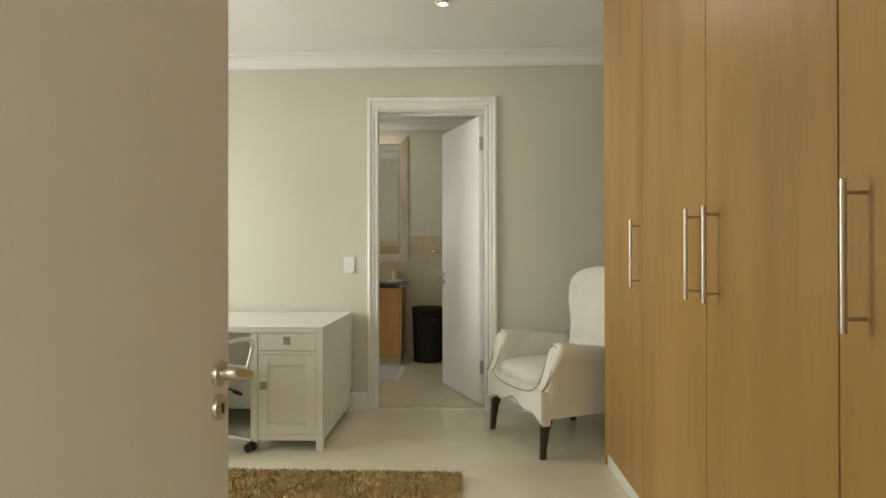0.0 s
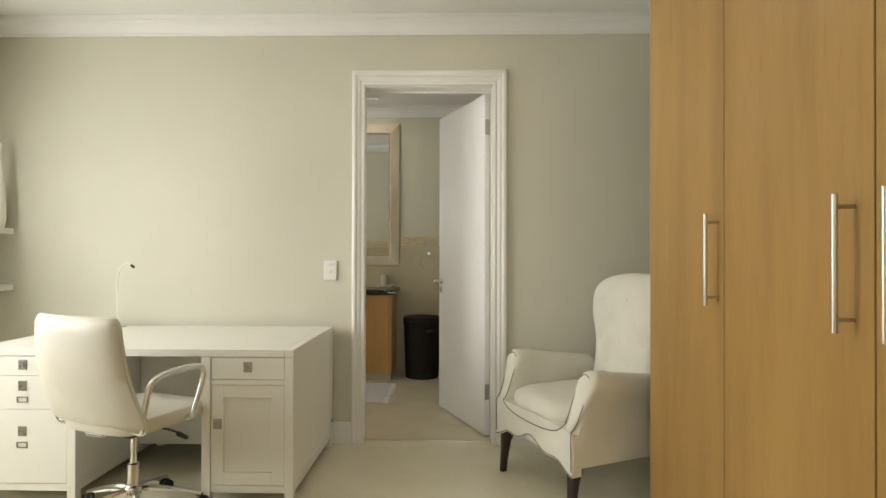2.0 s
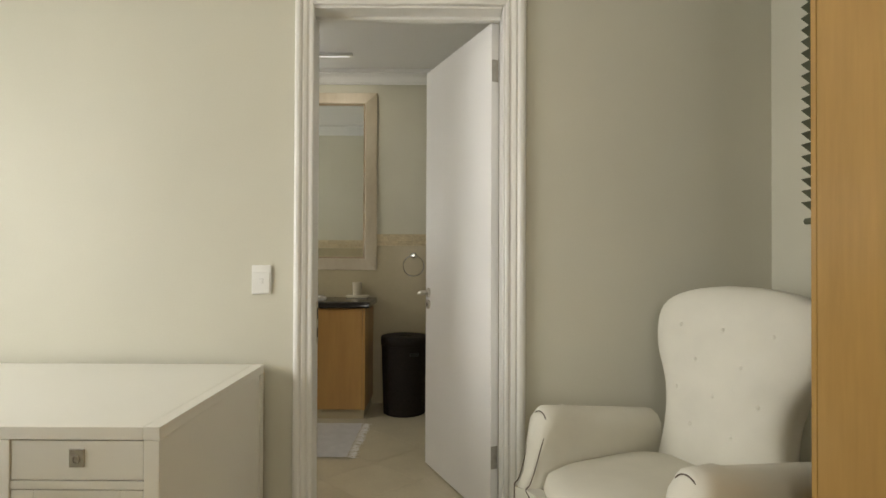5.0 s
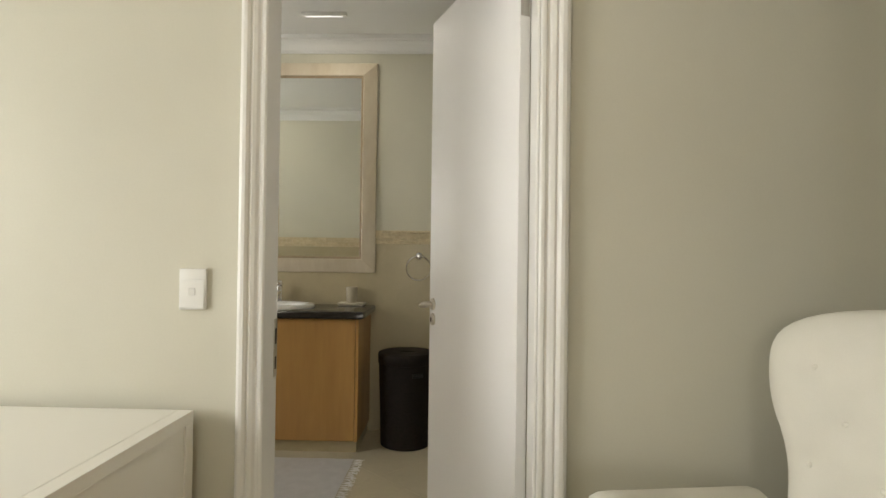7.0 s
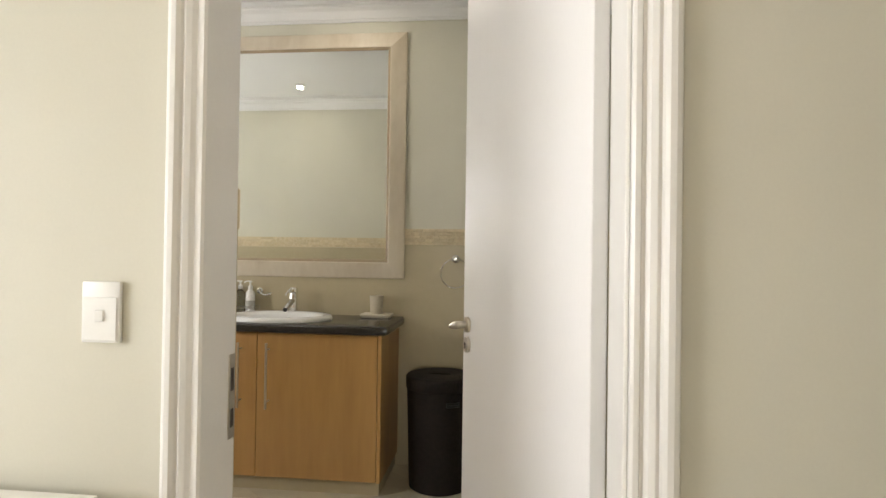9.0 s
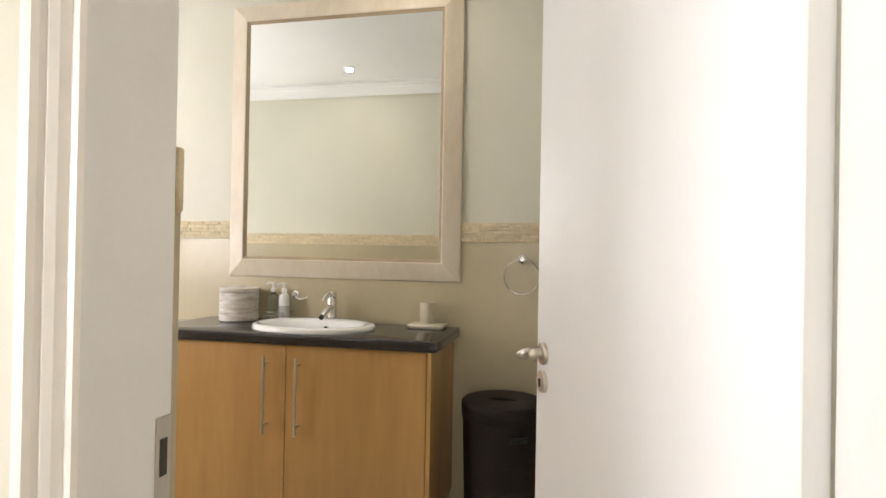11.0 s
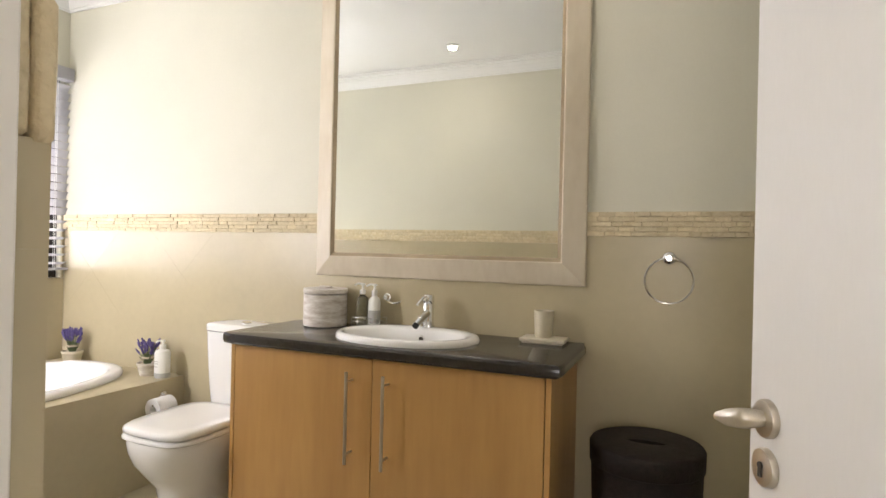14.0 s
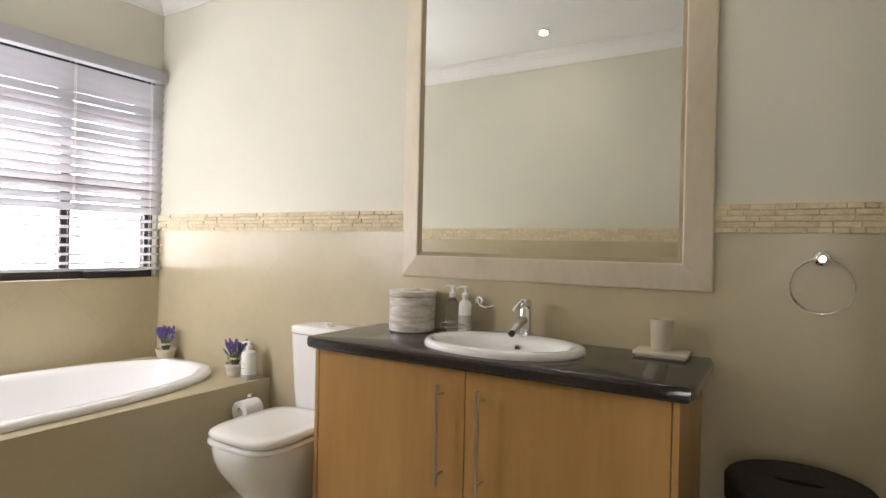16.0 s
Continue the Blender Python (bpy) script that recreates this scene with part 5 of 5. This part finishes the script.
# Added box with a glowing strip, standing for a bright streak on the ceiling.
def ceiling_strip():
    c = thing("ceiling_glow_strip", pose(-0.30, 1.77, CEIL), "slim white box with a faintly glowing strip on the bathroom ceiling", "ceiling light")
    bm = bmesh.new()
    add_box(bm, (-0.14, -0.022, -0.022), (0.14, 0.022, -0.001), 0.004, 2)
    finish("housing", bm, PLASTIC, c, True)
    box("glow_strip", (-0.115, -0.004, -0.0235), (0.115, 0.004, -0.0222), STREAKGLOW, c)


def bathroom_window():
    y0, y1, z0, z1 = BWIN
    xf = XW - 0.062
    w = tagged(new("window_bathroom"), kind="structure")
    w.matrix_basis = pose(xf, (y0 + y1) / 2, z0)
    f = 0.050
    bm = bmesh.new()
    ys = [y0, 1.115 - f / 2, 1.672 - f / 2, y1 - f]
    for a in ys:
        add_box(bm, (xf - 0.028, a, z0), (xf + 0.028, a + f, z1), 0.003, 1)
    for a, b in zip(ys, ys[1:]):
        for zz in (z0, 1.475, 1.895, z1 - f):
            add_box(bm, (xf - 0.024, a + f, zz), (xf + 0.024, b, zz + f), 0.003, 1)
    wpart("frame", bm, BRONZE, w, True)
    for a, b in zip(ys, ys[1:]):
        for za, zb in ((z0 + f, 1.475), (1.475 + f, 1.895), (1.895 + f, z1 - f)):
            bm = bmesh.new()
            add_box(bm, (xf - 0.003, a + f, za), (xf + 0.003, b, zb))
            p = wpart("pane", bm, GLASS, w)
            p.visible_shadow = False
    bm = bmesh.new()
    add_box(bm, (xf + 0.030, y1 - 0.40, z0 + 0.004), (xf + 0.060, y1 - 0.03, z0 + 0.040), 0.004, 1)
    wpart("stay", bm, BRONZE, w, True)
    tagged(box("sill_bathroom_window", (XW - 0.155, y0, z0 - 0.004), (XW + 0.006, y1, z0 - 0.0005), BATHTILE), kind="structure")


# Unseen window added around the fill lamp over the bath's end.
def added_end_window():
    x0, x1, z0, z1 = ADDED_WIN
    w = tagged(new("added_window_bath_end"), kind="structure")
    w.matrix_basis = pose((x0 + x1) / 2, 0.03, z0)
    bm = bmesh.new()
    f = 0.04
    for a, b in ((x0, x0 + f), (x1 - f, x1)):
        add_box(bm, (a, 0.005, z0), (b, 0.045, z1), 0.002, 1)
    for a, b in ((z0, z0 + f), (z1 - f, z1)):
        add_box(bm, (x0 + f, 0.005, a), (x1 - f, 0.045, b), 0.002, 1)
    wpart("frame", bm, BRONZE, w)
    bm = bmesh.new()
    add_box(bm, (x0 + f, 0.022, z0 + f), (x1 - f, 0.028, z1 - f))
    wpart("pane", bm, GLASS, w).visible_shadow = False


def venetian_blind():
    y0, y1 = 0.50, 2.175
    b = thing("venetian_blind", pose(XW + 0.03, (y0 + y1) / 2, 2.16), "white aluminium venetian blind half closed over the bathroom window", "blind")
    wbox("headrail", (XW + 0.002, y0, 2.146), (XW + 0.068, y1 + 0.004, 2.220), SLAT, b, 0.003, 1)
    bm = bmesh.new()
    sec = [(-0.025, 0.0), (-0.012, 0.0026), (0.0, 0.0034), (0.012, 0.0026), (0.025, 0.0), (0.012, 0.0018), (0.0, 0.0026), (-0.012, 0.0018)]
    add_loft(bm, [[(x, y, z) for x, z in sec] for y in (y0 + 0.006 - (y0 + y1) / 2, y1 - 0.006 - (y0 + y1) / 2)])
    first = finish("slat", bm, SLAT, b, True)
    rnd = random.Random(3)
    n = 22
    for i in range(n):
        ob = first if i == 0 else new("slat", first.data)
        ob.parent = b
        z = 2.100 - 0.0485 * i - (0.012 if i > 15 else 0)
        ob.matrix_basis = pose(0.005, 0, z - 2.16, 0, (-18 if i > 15 else -55) + rnd.uniform(-0.7, 0.7), 0)
    wbox("bottom_rail", (XW + 0.010, y0 + 0.004, 1.028), (XW + 0.060, y1 - 0.004, 1.042), SLAT, b, 0.003, 1)
    bm = bmesh.new()
    for y in (0.70, 1.15, 1.66, 2.08):
        for dx in (-0.020, 0.030):
            add_tube(bm, [(XW + 0.03 + dx, y, 2.145), (XW + 0.03 + dx, y, 1.04)], 0.0011, 5)
        add_tube(bm, [(XW + 0.068, y + 0.004, 2.145), (XW + 0.068, y + 0.004, 1.04)], 0.0014, 5)
    wpart("ladder_cord", bm, PLASTIC, b)


vanity()
BX, BY = -0.668, 1.930
counter_top(BX, BY, 0.262, 0.190)
basin(BX, BY)
basin_tap(BX + 0.012, BY + 0.172, 0.8735)
framed_mirror()
towel_ring()
laundry_bin()
toilet()
SX0, SX1, SY0, SY1, SZ, TX, TY, TA, TB = bath_surround()
bathtub(TX, TY, TA, TB, SZ)
roll_holder()
soap_dish_and_tumbler()
canister()
wire_caddy()
wall_hook()
lavender_pot(-2.880, 2.100, SZ, 0.92, 11, True)
lavender_pot(-2.262, 2.085, SZ, 0.86, 23, False)
lotion_bottle(-2.155, 2.085, SZ)
bath_mat()
ceiling_strip()
bathroom_window()
added_end_window()
venetian_blind()

# ---- outside ----
# Unseen slab added to keep the sun out of the left bedroom window.
tagged(box("sun_block_slab", (BL - 1.75, EY - 1.0, 2.70), (BL - 0.165, 0.0, 2.80), GARDEN), kind="structure")
tagged(box("ground_outside", (-14, -12, -0.32), (XW - 0.30, 12, -0.22), LAWN), kind="structure")
tagged(box("garden_wall", (-6.3, -6, -0.22), (-6.1, 8, 1.55), GARDEN), "pale rendered garden wall beyond the window", "garden wall", kind="structure")


# ---- tiles and stones ----
def clip(poly, x0, x1, y0, y1):
    for axis, lim, sgn in ((0, x0, 1), (0, x1, -1), (1, y0, 1), (1, y1, -1)):
        out = []
        for p, q in zip(poly, poly[1:] + poly[:1]):
            a, b = sgn * (p[axis] - lim), sgn * (q[axis] - lim)
            if a >= 0:
                out.append(p)
            if (a > 0) != (b > 0) and abs(a - b) > 1e-9:
                t = a / (a - b)
                out.append((p[0] + t * (q[0] - p[0]), p[1] + t * (q[1] - p[1])))
        poly = out
        if len(poly) < 3:
            return []
    return poly


def diagonal_tiles(parent, place, x0, x1, y0, y1, side, off, mat, t=0.007, joint=0.0003):
    """Square tiles laid on the diagonal, cut to a rectangle; place(u, v, h) gives the world point."""
    h = side / math.sqrt(2)
    n = int((x1 - x0 + y1 - y0) / h) + 4
    for i in range(-n, n):
        for j in range(-n, n):
            cx, cy = off[0] + (i + j) * h, off[1] + (i - j) * h
            if cx < x0 - h or cx > x1 + h or cy < y0 - h or cy > y1 + h:
                continue
            g = h - joint
            poly = clip([(cx - g, cy), (cx, cy - g), (cx + g, cy), (cx, cy + g)], x0, x1, y0, y1)
            area = abs(sum(p[0] * q[1] - q[0] * p[1] for p, q in zip(poly, poly[1:] + poly[:1]))) / 2 if poly else 0
            if area < 2e-4:
                continue
            bm = bmesh.new()
            mx, my = sum(p[0] for p in poly) / len(poly), sum(p[1] for p in poly) / len(poly)
            def ring(k, hh):
                return [place(mx + (p[0] - mx) * k, my + (p[1] - my) * k, hh) for p in poly]
            add_loft(bm, [ring(1, 0.0), ring(1, t - 0.0001), ring(0.9996, t)])
            finish("tile", bm, mat, parent)


def empty_structure(name):
    return tagged(new(name), kind="structure")


BAND0, BAND1 = 1.264, 1.357
dado = tagged(box("dado_back", (XW + 0.0135, BACK - 0.0116, 0), (XR - 0.002, BACK - 0.0005, BAND0), GROUT), kind="structure")
diagonal_tiles(dado, lambda u, v, h: (u, BACK - 0.005 - h, v), XW + 0.0135, XR - 0.002, 0.0, BAND0 - 0.001, 0.50, (0.337, 0.683 + 0.3535), BATHTILE)
dado = tagged(box("dado_window", (XW + 0.0005, WT + 0.030, 0), (XW + 0.005, BACK - 0.013, 0.978), GROUT), kind="structure")
diagonal_tiles(dado, lambda u, v, h: (XW + 0.005 + h, u, v), WT + 0.030, BACK - 0.013, 0.0, 0.978, 0.50, (1.2, 0.3), BATHTILE)
tagged(box("dado_window_pier", (XW + 0.0005, BWIN[1] + 0.002, 0.980), (XW + 0.012, BACK - 0.013, BAND0), BATHTILE), kind="structure")
# the door wall's bathroom side is built out to the thickness of tile and stone
for nm, a, b in (("dado_door_left", -2.55, -0.056), ("dado_door_right", DX1 + 0.040, XR - 0.002)):
    tagged(box(nm, (a, WT + 0.0005, 0), (b, WT + 0.0278, 1.1925), BATHTILE), kind="structure")
    tagged(box(nm + "_upper", (a, WT + 0.0005, 1.1926), (b, WT + 0.028, BAND0 - 0.001), BATHTILE), kind="structure")
front = tagged(box("bath_front_bed", (SX1 - 0.030, SY0, 0), (SX1 - 0.008, SY1, SZ - 0.004), GROUT), kind="structure")
bm = bmesh.new()
add_box(bm, (SX1 - 0.008, SY0, 0.0), (SX1, SY1, SZ - 0.0005), 0.0008, 1)
tagged(finish("bath_front_panel", bm, BATHTILE), kind="structure")

floor_bed = bpy.data.objects["floor_bath_bed"]
diagonal_tiles(floor_bed, lambda u, v, h: (u, v, -0.006 + h), -2.105, XR - 0.002, 0.075, BACK - 0.013, 0.36, (0.13, 0.62), FLOORTILE, 0.006, 0.0012)


def stone_band(name, place, length, seed, rows=5):
    """Split-stone courses of uneven length and thickness; place(u, v, h)."""
    rnd = random.Random(seed)
    bed = empty_structure(name)
    hgt = (BAND1 - BAND0) / rows
    bm0 = bmesh.new()
    add_loft(bm0, [[place(0, BAND0, 0.0), place(length, BAND0, 0.0), place(length, BAND1, 0.0), place(0, BAND1, 0.0)],
                   [place(0, BAND0, 0.011), place(length, BAND0, 0.011), place(length, BAND1, 0.011), place(0, BAND1, 0.011)]])
    finish("mortar", bm0, STONE, bed)
    for r in range(rows):
        u = -rnd.uniform(0, 0.06)
        z = BAND0 + hgt * r
        while u < length:
            w = rnd.choice((0.035, 0.05, 0.07, 0.085, 0.11)) * rnd.uniform(0.85, 1.15)
            a, b = max(0.0, u), min(length, u + w)
            if b - a > 0.012:
                d = rnd.uniform(0.0150, 0.0205)
                j = [rnd.uniform(-0.0011, 0.0011) for _ in range(8)]
                bm = bmesh.new()
                lo, hi = z + 0.0003 + abs(j[0]) * 0.5, z + hgt - 0.0003 - abs(j[1]) * 0.5
                base = [(a + 0.0004, lo), (b - 0.0004, lo), (b - 0.0004, hi), (a + 0.0004, hi)]
                q = 0.0014
                topq = [(a + q, lo + q), (b - q, lo + q), (b - q, hi - q), (a + q, hi - q)]
                add_loft(bm, [[place(x, y, 0.004) for x, y in base], [place(x, y, d - 0.003 + j[i]) for i, (x, y) in enumerate(base)],
                              [place(x, y, d + j[4 + i]) for i, (x, y) in enumerate(topq)]])
                finish("stone", bm, STONE, bed)
            u += w


stone_band("band_back", lambda u, v, h: (XW + 0.002 + u, BACK - 0.0005 - h, v), XR - XW - 0.004, 5)
def thick(h):
    return WT + 0.0165 + 0.55 * h


stone_band("band_door", lambda u, v, h: (-2.55 + u, thick(h), v), 2.55 - 0.125, 9, 4)
stone_band("band_door_far", lambda u, v, h: (DX1 + 0.040 + u, thick(h), v), XR - DX1 - 0.06, 6, 4)
back_fill = tagged(box("band_door_backing", (-2.55, WT + 0.0005, BAND0), (-0.122, WT + 0.0170, BAND1), STONE), kind="structure")
ends = empty_structure("band_door_end")
for y0, y1, j in ((WT + 0.0005, WT + 0.014, 0.0), (WT + 0.0148, WT + 0.029, 0.003)):
    bm = bmesh.new()
    add_box(bm, (-0.120, y0, BAND0 - j), (-0.054 + j, y1, BAND1 - j), 0.003, 1)
    bmesh.ops.subdivide_edges(bm, edges=bm.edges[:], cuts=3, use_grid_fill=True)
    for v in bm.verts:
        v.co += Vector((noise.noise(v.co * 60), noise.noise(v.co * 60 + Vector((3, 1, 7))) * 0.4, 0)) * 0.0015
    finish("stone", bm, STONE, ends, True, None, 60)
